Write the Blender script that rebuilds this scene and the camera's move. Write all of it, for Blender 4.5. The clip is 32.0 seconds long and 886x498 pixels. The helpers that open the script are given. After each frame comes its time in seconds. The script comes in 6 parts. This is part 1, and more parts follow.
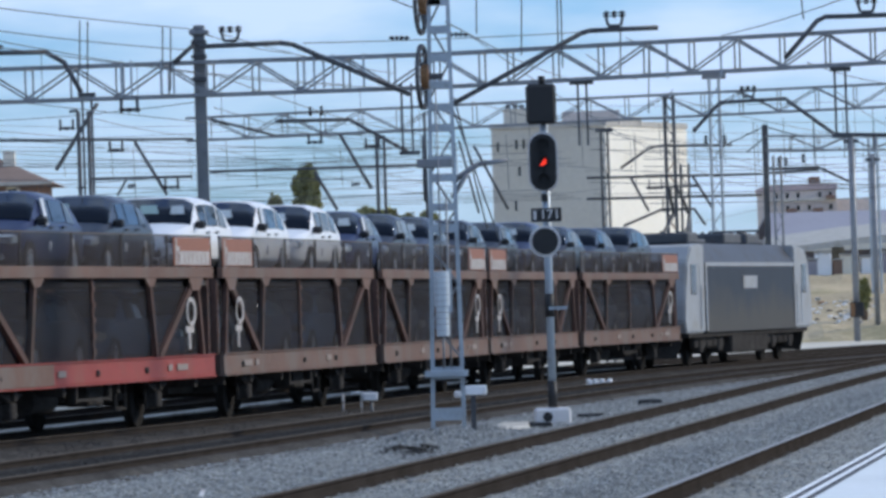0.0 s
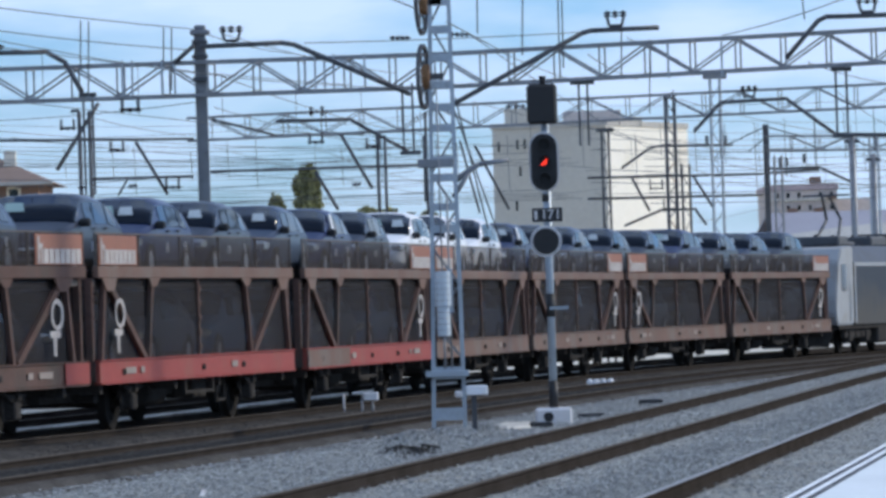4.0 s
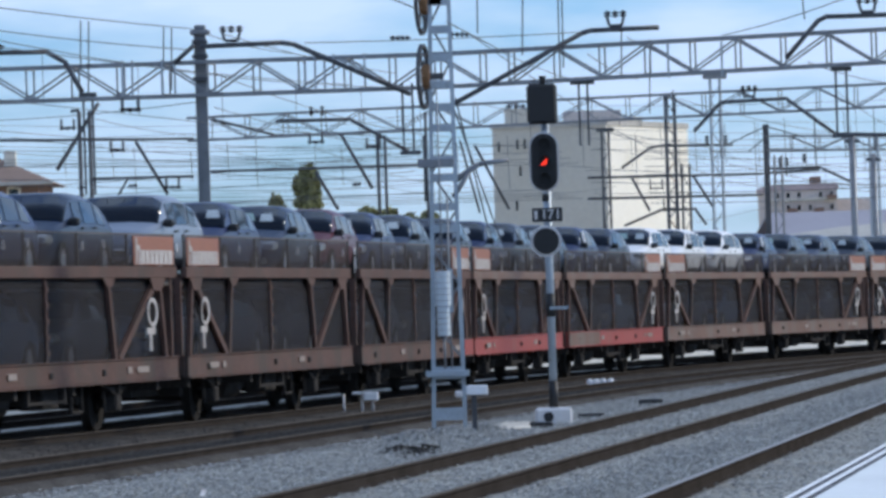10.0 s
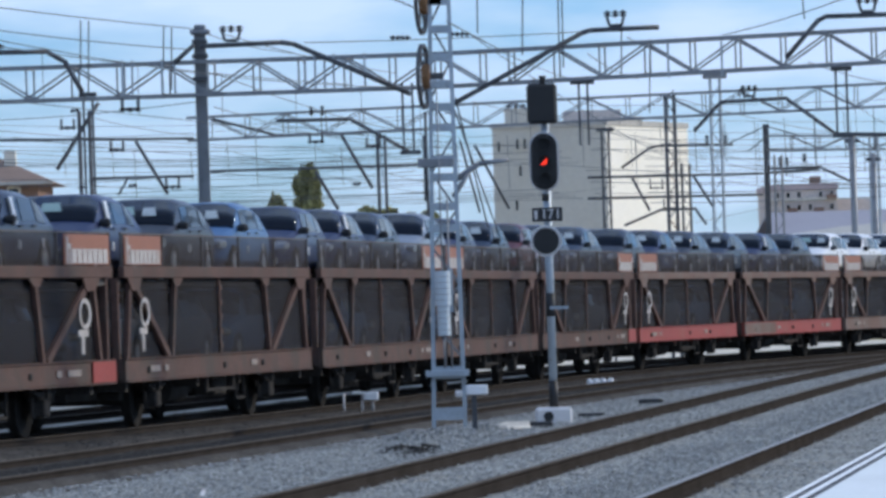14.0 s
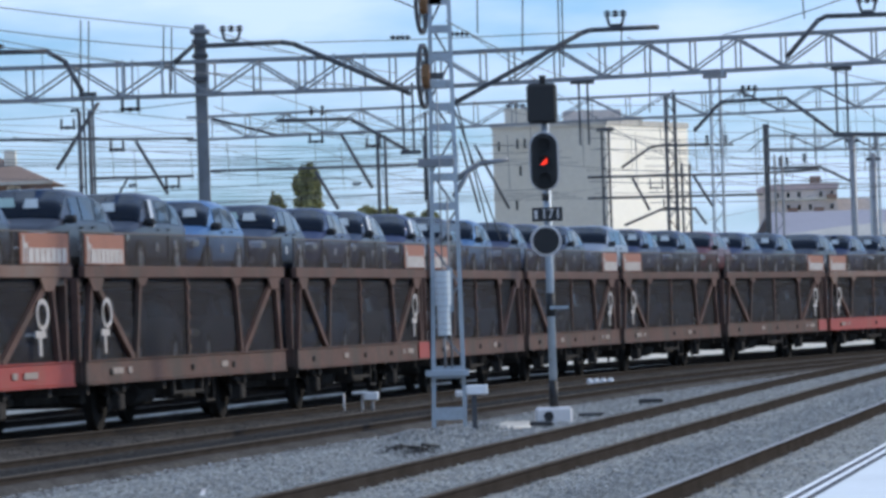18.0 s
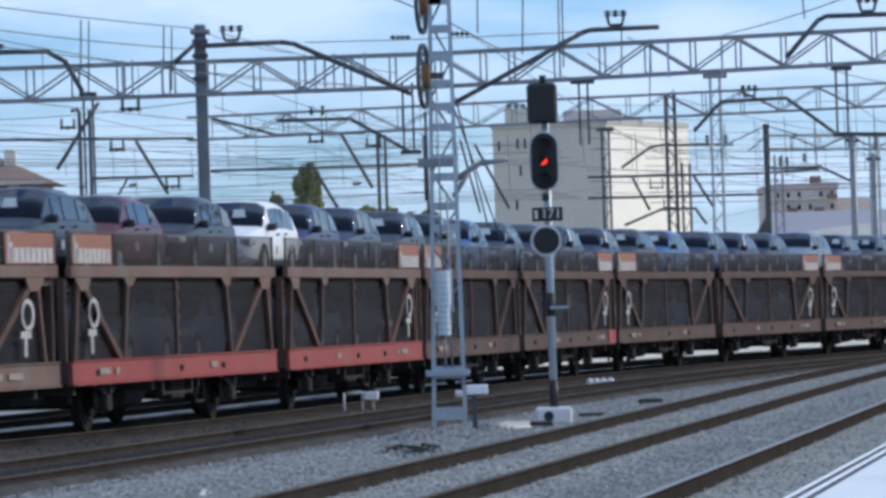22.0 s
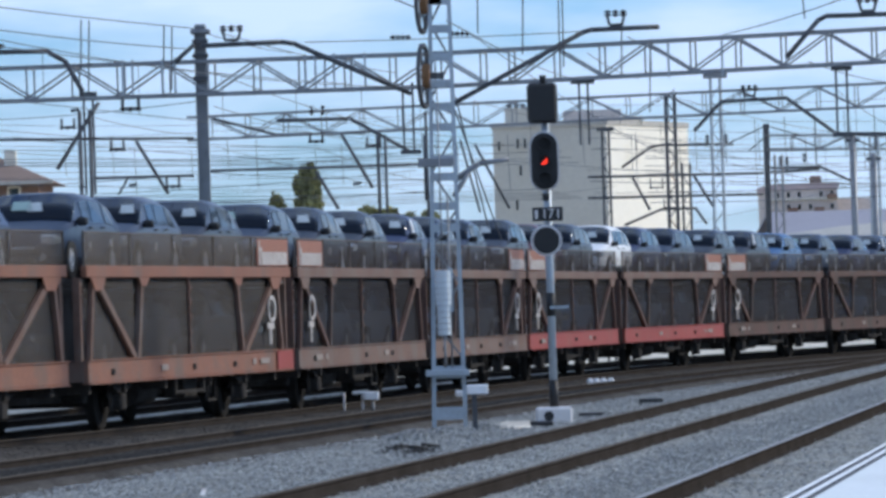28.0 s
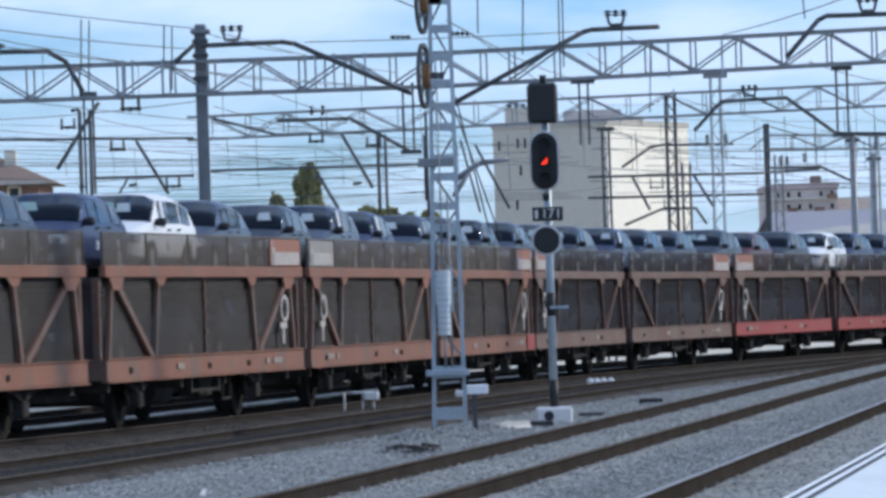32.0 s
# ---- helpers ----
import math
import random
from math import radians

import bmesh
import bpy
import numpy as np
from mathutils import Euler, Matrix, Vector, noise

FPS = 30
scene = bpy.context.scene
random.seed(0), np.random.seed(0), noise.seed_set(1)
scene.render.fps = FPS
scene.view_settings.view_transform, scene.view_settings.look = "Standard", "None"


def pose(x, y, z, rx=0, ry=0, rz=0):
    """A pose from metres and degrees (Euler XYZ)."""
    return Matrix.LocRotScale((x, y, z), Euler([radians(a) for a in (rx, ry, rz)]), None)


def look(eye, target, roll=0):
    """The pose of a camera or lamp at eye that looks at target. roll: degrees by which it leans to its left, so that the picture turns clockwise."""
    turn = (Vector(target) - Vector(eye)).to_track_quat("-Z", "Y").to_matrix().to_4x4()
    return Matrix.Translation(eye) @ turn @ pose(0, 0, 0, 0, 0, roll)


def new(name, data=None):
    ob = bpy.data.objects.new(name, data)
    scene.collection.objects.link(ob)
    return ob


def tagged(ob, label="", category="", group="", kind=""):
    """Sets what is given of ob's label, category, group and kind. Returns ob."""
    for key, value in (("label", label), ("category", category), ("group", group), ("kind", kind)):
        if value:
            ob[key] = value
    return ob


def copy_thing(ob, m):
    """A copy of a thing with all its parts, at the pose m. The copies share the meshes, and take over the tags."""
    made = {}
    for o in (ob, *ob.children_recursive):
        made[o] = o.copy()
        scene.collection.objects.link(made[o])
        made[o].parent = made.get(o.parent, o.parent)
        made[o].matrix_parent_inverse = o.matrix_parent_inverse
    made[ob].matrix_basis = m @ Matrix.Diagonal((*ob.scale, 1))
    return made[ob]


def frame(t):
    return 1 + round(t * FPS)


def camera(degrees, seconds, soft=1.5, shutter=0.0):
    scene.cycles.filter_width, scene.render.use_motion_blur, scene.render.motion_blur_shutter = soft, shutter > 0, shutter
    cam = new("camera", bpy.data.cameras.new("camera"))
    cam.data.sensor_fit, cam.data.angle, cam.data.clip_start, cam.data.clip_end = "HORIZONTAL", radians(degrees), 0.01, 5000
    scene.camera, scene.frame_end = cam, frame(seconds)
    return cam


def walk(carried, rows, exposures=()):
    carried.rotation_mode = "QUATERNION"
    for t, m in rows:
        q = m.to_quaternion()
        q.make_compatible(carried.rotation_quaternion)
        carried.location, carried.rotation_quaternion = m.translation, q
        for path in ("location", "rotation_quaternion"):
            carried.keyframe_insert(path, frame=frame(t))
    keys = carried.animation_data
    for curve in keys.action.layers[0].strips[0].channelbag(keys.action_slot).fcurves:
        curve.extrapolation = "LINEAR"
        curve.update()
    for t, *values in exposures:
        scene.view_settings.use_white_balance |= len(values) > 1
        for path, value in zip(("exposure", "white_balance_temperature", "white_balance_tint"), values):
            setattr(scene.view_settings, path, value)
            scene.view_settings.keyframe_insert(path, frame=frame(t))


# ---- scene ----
# A long car-carrier train leaves a yard past a platform; the camera stands on the platform with a long lens.
# Rail tops lie at z = 0, y runs away from the camera.
EYE = (0.0, 0.0, 1.737)


def aim(pan, tilt, lean=-1.855):
    """The camera's pose from its pan to the right, tilt up and lean, in degrees."""
    p, t = radians(pan), radians(tilt)
    to = (EYE[0] + 100 * math.sin(p) * math.cos(t), EYE[1] + 100 * math.cos(p) * math.cos(t), EYE[2] + 100 * math.sin(t))
    return look(EYE, to, lean)


cam = camera(9.101, 32.0, soft=3.3, shutter=0.4)
walk(cam, [(0.0, aim(0.012, 0.664)), (2.2, aim(0.009, 0.667)), (3.2, aim(0.003, 0.664)), (9.0, aim(0.002, 0.663)),
           (14.0, aim(0.002, 0.660)), (23.0, aim(0.0, 0.657)), (32.0, aim(-0.002, 0.655))],
     exposures=[(0, -0.14), (3, -0.12), (6, 0.0), (8, -0.06), (10, -0.12), (14, -0.12), (19, -0.02), (24, -0.1), (28, -0.06), (32, -0.03)])

# ---- light ----
SUN_AZ, SUN_EL = radians(66), radians(28)     # azimuth from +y towards +x
world = bpy.data.worlds.new("sky")
scene.world = world
world.use_nodes = True
wn, wl = world.node_tree.nodes, world.node_tree.links
wn.clear()
sky = wn.new("ShaderNodeTexSky")
sky.sky_type, sky.sun_disc = "NISHITA", False
sky.sun_elevation, sky.sun_rotation = SUN_EL, SUN_AZ
sky.air_density, sky.dust_density, sky.ozone_density = 1.0, 0.6, 2.0
co = wn.new("ShaderNodeTexCoord")
mp = wn.new("ShaderNodeMapping")
mp.inputs["Scale"].default_value = (14, 14, 55)
cloud = wn.new("ShaderNodeTexNoise")
cloud.inputs["Scale"].default_value, cloud.inputs["Detail"].default_value, cloud.inputs["Roughness"].default_value = 1.0, 7, 0.52
ramp = wn.new("ShaderNodeValToRGB")
ramp.color_ramp.elements[0].position, ramp.color_ramp.elements[1].position = 0.35, 0.61
ramp.color_ramp.elements[0].color, ramp.color_ramp.elements[1].color = (0, 0, 0, 1), (1, 1, 1, 1)
tint = wn.new("ShaderNodeMix")
tint.data_type = "RGBA"
tint.inputs["B"].default_value = (5.0, 6.5, 8.65, 1)
blue = wn.new("ShaderNodeMix")
blue.data_type, blue.blend_type = "RGBA", "MULTIPLY"
blue.inputs["Factor"].default_value, blue.inputs["B"].default_value = 1.0, (0.455, 0.78, 1.40, 1)
bg = wn.new("ShaderNodeBackground")
bg.inputs["Strength"].default_value = 0.135
out = wn.new("ShaderNodeOutputWorld")
wl.new(co.outputs["Generated"], mp.inputs["Vector"])
wl.new(mp.outputs["Vector"], cloud.inputs["Vector"])
wl.new(cloud.outputs["Fac"], ramp.inputs["Fac"])
wl.new(sky.outputs["Color"], blue.inputs["A"])
wl.new(blue.outputs["Result"], tint.inputs["A"])
wl.new(ramp.outputs["Color"], tint.inputs["Factor"])
wl.new(tint.outputs["Result"], bg.inputs["Color"])
wl.new(bg.outputs["Background"], out.inputs["Surface"])
sun = new("sun", bpy.data.lights.new("sun", "SUN"))
sun.data.energy, sun.data.angle, sun.data.color = 2.7, radians(6.0), (1.0, 0.92, 0.78)
to_sun = Vector((math.sin(SUN_AZ) * math.cos(SUN_EL), math.cos(SUN_AZ) * math.cos(SUN_EL), math.sin(SUN_EL)))
sun.matrix_world = look(to_sun * 60, (0, 0, 0))


# ---- materials ----
def mat(name, color, rough=0.6, metal=0.0, spread=0.25, scale=3.0, fine=40.0, bump=0.15, dirt=None, dirt_at=0.55, coat=0.0, island=0.0, spec=None):
    """A surface with large stains, fine grain and relief; dirt is a second colour in patches of its own shape."""
    m = bpy.data.materials.new(name)
    m.use_nodes = True
    n, l = m.node_tree.nodes, m.node_tree.links
    b = n["Principled BSDF"]
    b.inputs["Roughness"].default_value, b.inputs["Metallic"].default_value = rough, metal
    b.inputs["Coat Weight"].default_value = coat
    b.inputs["Specular IOR Level"].default_value = (0.0 if rough >= 0.9 else 0.5) if spec is None else spec
    c = n.new("ShaderNodeTexCoord")
    big = n.new("ShaderNodeTexNoise")
    big.inputs["Scale"].default_value, big.inputs["Detail"].default_value = scale, 5
    small = n.new("ShaderNodeTexNoise")
    small.inputs["Scale"].default_value, small.inputs["Detail"].default_value = fine, 3
    l.new(c.outputs["Object"], big.inputs["Vector"])
    l.new(c.outputs["Object"], small.inputs["Vector"])
    r = n.new("ShaderNodeValToRGB")
    r.color_ramp.elements[0].position, r.color_ramp.elements[1].position = 0.3, 0.7
    lo = [v * (1 - spread) for v in color]
    hi = [min(1, v * (1 + spread)) for v in color]
    r.color_ramp.elements[0].color, r.color_ramp.elements[1].color = (*lo, 1), (*hi, 1)
    mixn = n.new("ShaderNodeMath")
    mixn.operation = "MULTIPLY_ADD"
    mixn.inputs[1].default_value, mixn.inputs[2].default_value = 0.5, 0.0
    add = n.new("ShaderNodeMath")
    add.operation = "MULTIPLY_ADD"
    add.inputs[1].default_value = 0.5
    l.new(big.outputs["Fac"], mixn.inputs[0])
    l.new(small.outputs["Fac"], add.inputs[0])
    l.new(mixn.outputs[0], add.inputs[2])
    l.new(add.outputs[0], r.inputs["Fac"])
    colour = r.outputs["Color"]
    if dirt:
        patch = n.new("ShaderNodeTexNoise")
        patch.inputs["Scale"].default_value, patch.inputs["Detail"].default_value, patch.inputs["Roughness"].default_value = scale * 1.7, 8, 0.65
        l.new(c.outputs["Object"], patch.inputs["Vector"])
        pr = n.new("ShaderNodeValToRGB")
        pr.color_ramp.elements[0].position, pr.color_ramp.elements[1].position = dirt_at - 0.08, dirt_at + 0.1
        l.new(patch.outputs["Fac"], pr.inputs["Fac"])
        mx = n.new("ShaderNodeMix")
        mx.data_type = "RGBA"
        mx.inputs["B"].default_value = (*dirt, 1)
        l.new(pr.outputs["Color"], mx.inputs["Factor"])
        l.new(colour, mx.inputs["A"])
        colour = mx.outputs["Result"]
    if island:
        info = n.new("ShaderNodeNewGeometry")
        hs = n.new("ShaderNodeHueSaturation")
        sc = n.new("ShaderNodeMapRange")
        sc.inputs["To Min"].default_value, sc.inputs["To Max"].default_value = 1 - island, 1 + island
        l.new(info.outputs["Random Per Island"], sc.inputs["Value"])
        l.new(sc.outputs["Result"], hs.inputs["Value"])
        l.new(colour, hs.inputs["Color"])
        colour = hs.outputs["Color"]
    l.new(colour, b.inputs["Base Color"])
    if bump:
        bp = n.new("ShaderNodeBump")
        bp.inputs["Strength"].default_value, bp.inputs["Distance"].default_value = bump, 0.02
        l.new(small.outputs["Fac"], bp.inputs["Height"])
        l.new(bp.outputs["Normal"], b.inputs["Normal"])
    return m


def glass(name, color, rough=0.05):
    m = mat(name, color, rough, 0, 0.1, 1, 5, 0, spec=0.32)
    m.node_tree.nodes["Principled BSDF"].inputs["IOR"].default_value = 1.5
    return m


def screen(name, color, see):
    """Fine perforated sheet: part of the light goes straight through its holes."""
    m = mat(name, color, 0.75, 0.0, 0.35, 1.2, 9, 0, spec=0.08)
    n, l = m.node_tree.nodes, m.node_tree.links
    clear = n.new("ShaderNodeBsdfTransparent")
    mix = n.new("ShaderNodeMixShader")
    wear = n.new("ShaderNodeTexNoise")
    wear.inputs["Scale"].default_value = 0.9
    rng = n.new("ShaderNodeMapRange")
    rng.inputs["To Min"].default_value, rng.inputs["To Max"].default_value = see - 0.08, see + 0.08
    l.new(wear.outputs["Fac"], rng.inputs["Value"])
    l.new(rng.outputs["Result"], mix.inputs["Fac"])
    l.new(n["Principled BSDF"].outputs["BSDF"], mix.inputs[1])
    l.new(clear.outputs["BSDF"], mix.inputs[2])
    l.new(mix.outputs["Shader"], n["Material Output"].inputs["Surface"])
    return m


def dusty(name, color, dust, reach):
    """Paint with road dust thrown up from below, in uneven plumes up to about a height."""
    m = mat(name, color, 0.6, 0, 0.12, 0.8, 12, 0.05, spec=0.14)
    n, l = m.node_tree.nodes, m.node_tree.links
    c = n.new("ShaderNodeTexCoord")
    split = n.new("ShaderNodeSeparateXYZ")
    plume = n.new("ShaderNodeTexNoise")
    plume.inputs["Scale"].default_value, plume.inputs["Detail"].default_value = 0.55, 6
    level = n.new("ShaderNodeMath")
    level.operation, level.inputs[1].default_value = "MULTIPLY_ADD", 2.6
    low = n.new("ShaderNodeMapRange")
    low.inputs["From Min"].default_value, low.inputs["From Max"].default_value = -reach - 0.35 + 1.3, -reach + 0.65 + 1.3
    flip = n.new("ShaderNodeMath")
    flip.operation, flip.inputs[1].default_value = "MULTIPLY", -1.0
    mx = n.new("ShaderNodeMix")
    mx.data_type = "RGBA"
    mx.inputs["B"].default_value = (*dust, 1)
    l.new(c.outputs["Object"], split.inputs["Vector"])
    l.new(c.outputs["Object"], plume.inputs["Vector"])
    l.new(split.outputs["Z"], flip.inputs[0])
    l.new(plume.outputs["Fac"], level.inputs[0])
    l.new(flip.outputs[0], level.inputs[2])
    l.new(level.outputs[0], low.inputs["Value"])
    l.new(low.outputs["Result"], mx.inputs["Factor"])
    b = n["Principled BSDF"]
    l.new(b.inputs["Base Color"].links[0].from_socket, mx.inputs["A"])
    l.new(mx.outputs["Result"], b.inputs["Base Color"])
    return m


def glow(name, color, power):
    m = mat(name, color, 0.4, 0, 0.05, 2, 10, 0)
    b = m.node_tree.nodes["Principled BSDF"]
    b.inputs["Emission Color"].default_value, b.inputs["Emission Strength"].default_value = (*color, 1), power
    return m


M_GRAVEL = mat("gravel", (0.295, 0.305, 0.295), 0.95, 0, 0.45, 0.5, 14, 1.0, dirt=(0.30, 0.27, 0.22), dirt_at=0.62)
M_STONE = mat("ballast_stone", (0.305, 0.312, 0.306), 0.95, 0, 0.35, 0.8, 20, 0.4, island=0.42)
M_BED = mat("stained_ballast", (0.074, 0.070, 0.067), 0.95, 0, 0.5, 0.8, 16, 1.0, dirt=(0.13, 0.12, 0.105), dirt_at=0.64)
M_GROUND = mat("dry_ground", (0.50, 0.41, 0.28), 0.95, 0, 0.4, 0.06, 3, 0.6, dirt=(0.27, 0.25, 0.14), dirt_at=0.6)
M_RAIL = mat("rusty_rail", (0.044, 0.038, 0.034), 0.92, 0.0, 0.35, 1.2, 30, 0.2)
M_RAILSHINE = mat("worn_rail_head", (0.26, 0.25, 0.24), 0.5, 0.5, 0.3, 0.5, 30, 0.05)
M_RAILTOP = mat("rail_head", (0.125, 0.112, 0.10), 0.9, 0.0, 0.3, 0.5, 30, 0.05)
M_SLEEPER = mat("sleeper", (0.066, 0.062, 0.057), 0.9, 0, 0.4, 2, 30, 0.4)
M_CONCRETE = mat("concrete", (0.52, 0.50, 0.46), 0.9, 0, 0.2, 1.5, 25, 0.4, dirt=(0.3, 0.27, 0.22), dirt_at=0.62)
M_APRON = mat("pale_hardstanding", (0.62, 0.58, 0.50), 0.95, 0, 0.25, 0.12, 3, 0.4, dirt=(0.36, 0.33, 0.28), dirt_at=0.6)
M_ZINC = mat("zinc_grey_weight", (0.60, 0.65, 0.67), 0.6, 0.1, 0.1, 3, 30, 0.1)
M_TROUGH = mat("trough_concrete", (0.47, 0.45, 0.41), 0.9, 0, 0.25, 0.4, 12, 0.3, dirt=(0.16, 0.145, 0.13), dirt_at=0.55)
M_PLATFORM = mat("platform_paving", (0.72, 0.76, 0.77), 0.7, 0, 0.1, 0.8, 25, 0.2)
M_EDGE = mat("platform_edge", (0.82, 0.83, 0.84), 0.6, 0, 0.1, 2, 25, 0.2)
M_DARKLINE = mat("dark_joint", (0.03, 0.032, 0.036), 0.8, 0, 0.2, 2, 25, 0.2)
M_STEEL = mat("galvanised_steel", (0.255, 0.265, 0.28), 0.55, 0.35, 0.25, 2.5, 30, 0.1, dirt=(0.13, 0.12, 0.12), dirt_at=0.66)
M_STEELD = mat("weathered_steel", (0.085, 0.09, 0.098), 0.65, 0.3, 0.3, 2.0, 30, 0.1, dirt=(0.13, 0.08, 0.05), dirt_at=0.68)
M_STEELL = mat("pale_galvanised_steel", (0.40, 0.455, 0.50), 0.5, 0.3, 0.2, 3, 30, 0.1, dirt=(0.28, 0.27, 0.26), dirt_at=0.64)
M_RUST = mat("rusty_steel", (0.25, 0.13, 0.06), 0.85, 0.1, 0.4, 3, 30, 0.3)
M_BROWN = mat("brown_wagon_paint", (0.235, 0.105, 0.068), 0.62, 0, 0.22, 0.7, 14, 0.1, dirt=(0.17, 0.11, 0.085), dirt_at=0.57, spec=0.18)
# the posts' own brown, and the darkened sills of half-shaded wagons
M_BROWN2 = mat("faded_shaded_wagon_paint", (0.165, 0.10, 0.077), 0.7, 0, 0.25, 0.7, 14, 0.1, dirt=(0.17, 0.13, 0.11), dirt_at=0.53, spec=0.18)
# darker copies of the wagon paints, with cloud shade put in the colour
M_GRIMSHADE = mat("grimy_shaded_wagon_paint", (0.115, 0.069, 0.057), 0.75, 0, 0.3, 0.7, 14, 0.1, dirt=(0.085, 0.066, 0.056), dirt_at=0.54, spec=0.12)
M_SHADERED = mat("shaded_red_paint", (0.22, 0.05, 0.042), 0.6, 0, 0.25, 0.7, 14, 0.1, dirt=(0.15, 0.06, 0.05), dirt_at=0.58, spec=0.15)
M_MARK = mat("worn_white_lettering", (0.44, 0.41, 0.39), 0.7, 0, 0.2, 3, 25, 0.05, dirt=(0.3, 0.24, 0.2), dirt_at=0.6)
M_FADED = mat("faded_stencil", (0.27, 0.22, 0.19), 0.7, 0, 0.2, 2, 20, 0.1)
M_RED = mat("red_wagon_paint", (0.30, 0.058, 0.047), 0.55, 0, 0.2, 0.7, 14, 0.1, dirt=(0.27, 0.08, 0.06), dirt_at=0.6, spec=0.18)
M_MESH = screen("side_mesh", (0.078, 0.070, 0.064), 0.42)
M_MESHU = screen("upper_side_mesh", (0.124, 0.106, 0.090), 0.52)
# the same two meshes again, darkened for shade
M_MESHSHADE = screen("shaded_side_mesh", (0.035, 0.033, 0.036), 0.48)
M_MESHUSHADE = screen("shaded_upper_mesh", (0.056, 0.048, 0.047), 0.60)
M_UNDER = mat("underframe_grime", (0.058, 0.054, 0.051), 0.9, 0, 0.4, 2, 20, 0.3)
M_DECK = mat("deck_plate", (0.10, 0.085, 0.075), 0.75, 0.1, 0.3, 1, 20, 0.2)
M_TREAD = mat("wheel_steel", (0.034, 0.032, 0.030), 0.92, 0.0, 0.3, 3, 30, 0.2)
M_WHITE = mat("white_paint", (0.74, 0.71, 0.69), 0.55, 0, 0.08, 2, 20, 0.05, dirt=(0.5, 0.42, 0.38), dirt_at=0.64)
M_BRIGHT = mat("fresh_white_paint", (0.88, 0.88, 0.88), 0.6, 0, 0.05, 2, 20, 0.05)
M_ORANGE = mat("orange_plate", (0.27, 0.095, 0.05), 0.6, 0, 0.15, 2, 20, 0.1)
M_BLACK = mat("matt_black", (0.016, 0.016, 0.017), 0.6, 0, 0.2, 3, 30, 0.05)
M_RUBBER = mat("tyre_rubber", (0.02, 0.02, 0.02), 0.85, 0, 0.2, 3, 30, 0.1)
M_RIM = mat("alloy_rim", (0.80, 0.81, 0.83), 0.3, 0.25, 0.1, 3, 30, 0.05)
M_GLASS = glass("car_glass", (0.012, 0.018, 0.022))
M_SCREEN = glass("tinted_windscreen", (0.008, 0.014, 0.026))
M_SCREEN.node_tree.nodes["Principled BSDF"].inputs["Specular IOR Level"].default_value = 0.2
M_GLASS.node_tree.nodes["Principled BSDF"].inputs["Specular IOR Level"].default_value = 0.34
M_TAIL = mat("tail_lamp", (0.30, 0.20, 0.20), 0.06, 0, 0.1, 5, 30, 0)
M_LAMP = mat("clear_lamp", (0.93, 0.95, 0.97), 0.12, 0.75, 0.1, 5, 30, 0)
M_LROOF = mat("pale_locomotive_roof", (0.062, 0.074, 0.095), 0.5, 0, 0.15, 0.8, 12, 0.05, dirt=(0.05, 0.047, 0.045), dirt_at=0.58, spec=0.15)
M_LSIDE = dusty("dusty_locomotive_side", (0.040, 0.049, 0.064), (0.080, 0.075, 0.068), 1.95)
M_LWHITE = mat("white_locomotive_paint", (0.35, 0.36, 0.37), 0.5, 0, 0.1, 0.8, 12, 0.05, dirt=(0.30, 0.28, 0.25), dirt_at=0.58, spec=0.2)
M_REDLAMP = glow("red_signal_lamp", (1.0, 0.04, 0.015), 1.3)
# one tower render twice: front wall darker for shade, end wall paler for sun
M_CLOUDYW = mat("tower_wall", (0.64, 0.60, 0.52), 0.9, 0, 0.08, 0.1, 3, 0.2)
M_LITWALL = mat("sunlit_tower_wall", (0.92, 0.88, 0.78), 0.9, 0, 0.06, 0.1, 3, 0.2, dirt=(0.78, 0.72, 0.6), dirt_at=0.66)
M_PAPER = mat("paper", (0.85, 0.86, 0.86), 0.7, 0, 0.05, 4, 30, 0)
M_SHEET = mat("dull_paper", (0.52, 0.55, 0.54), 0.7, 0, 0.2, 6, 30, 0)
M_PALEGREEN = mat("pale_green_paper", (0.34, 0.46, 0.42), 0.6, 0, 0.05, 4, 30, 0)
M_CREAM = mat("cream_render", (0.80, 0.74, 0.62), 0.9, 0, 0.06, 0.1, 3, 0.2)
M_GREYP = mat("bare_grey_plate", (0.24, 0.22, 0.20), 0.6, 0, 0.15, 2, 20, 0.1)
M_GREYW = mat("grey_brick_wall", (0.62, 0.55, 0.51), 0.9, 0, 0.2, 0.2, 4, 0.3)
M_BRICKW = mat("brick_wall", (0.27, 0.18, 0.14), 0.9, 0, 0.2, 0.3, 6, 0.3)
M_TILE = mat("roof_tile", (0.24, 0.165, 0.13), 0.85, 0, 0.25, 0.6, 8, 0.5)
M_ROOFPINK = mat("pinkish_roof_edge", (0.50, 0.40, 0.40), 0.8, 0, 0.15, 0.4, 6, 0.2)
M_SHED = mat("shed_cladding", (0.34, 0.32, 0.355), 0.6, 0.1, 0.15, 0.1, 3, 0.1)
M_LEAF = mat("leaf", (0.25, 0.24, 0.095), 0.7, 0, 0.4, 1.5, 9, 0, island=0.5)
M_BARK = mat("bark", (0.12, 0.085, 0.06), 0.9, 0, 0.3, 2, 20, 0.5)
M_INSUL = mat("brown_insulator", (0.02, 0.016, 0.018), 0.7, 0, 0.2, 5, 30, 0, spec=0.1)
CAR_PAINT = {}
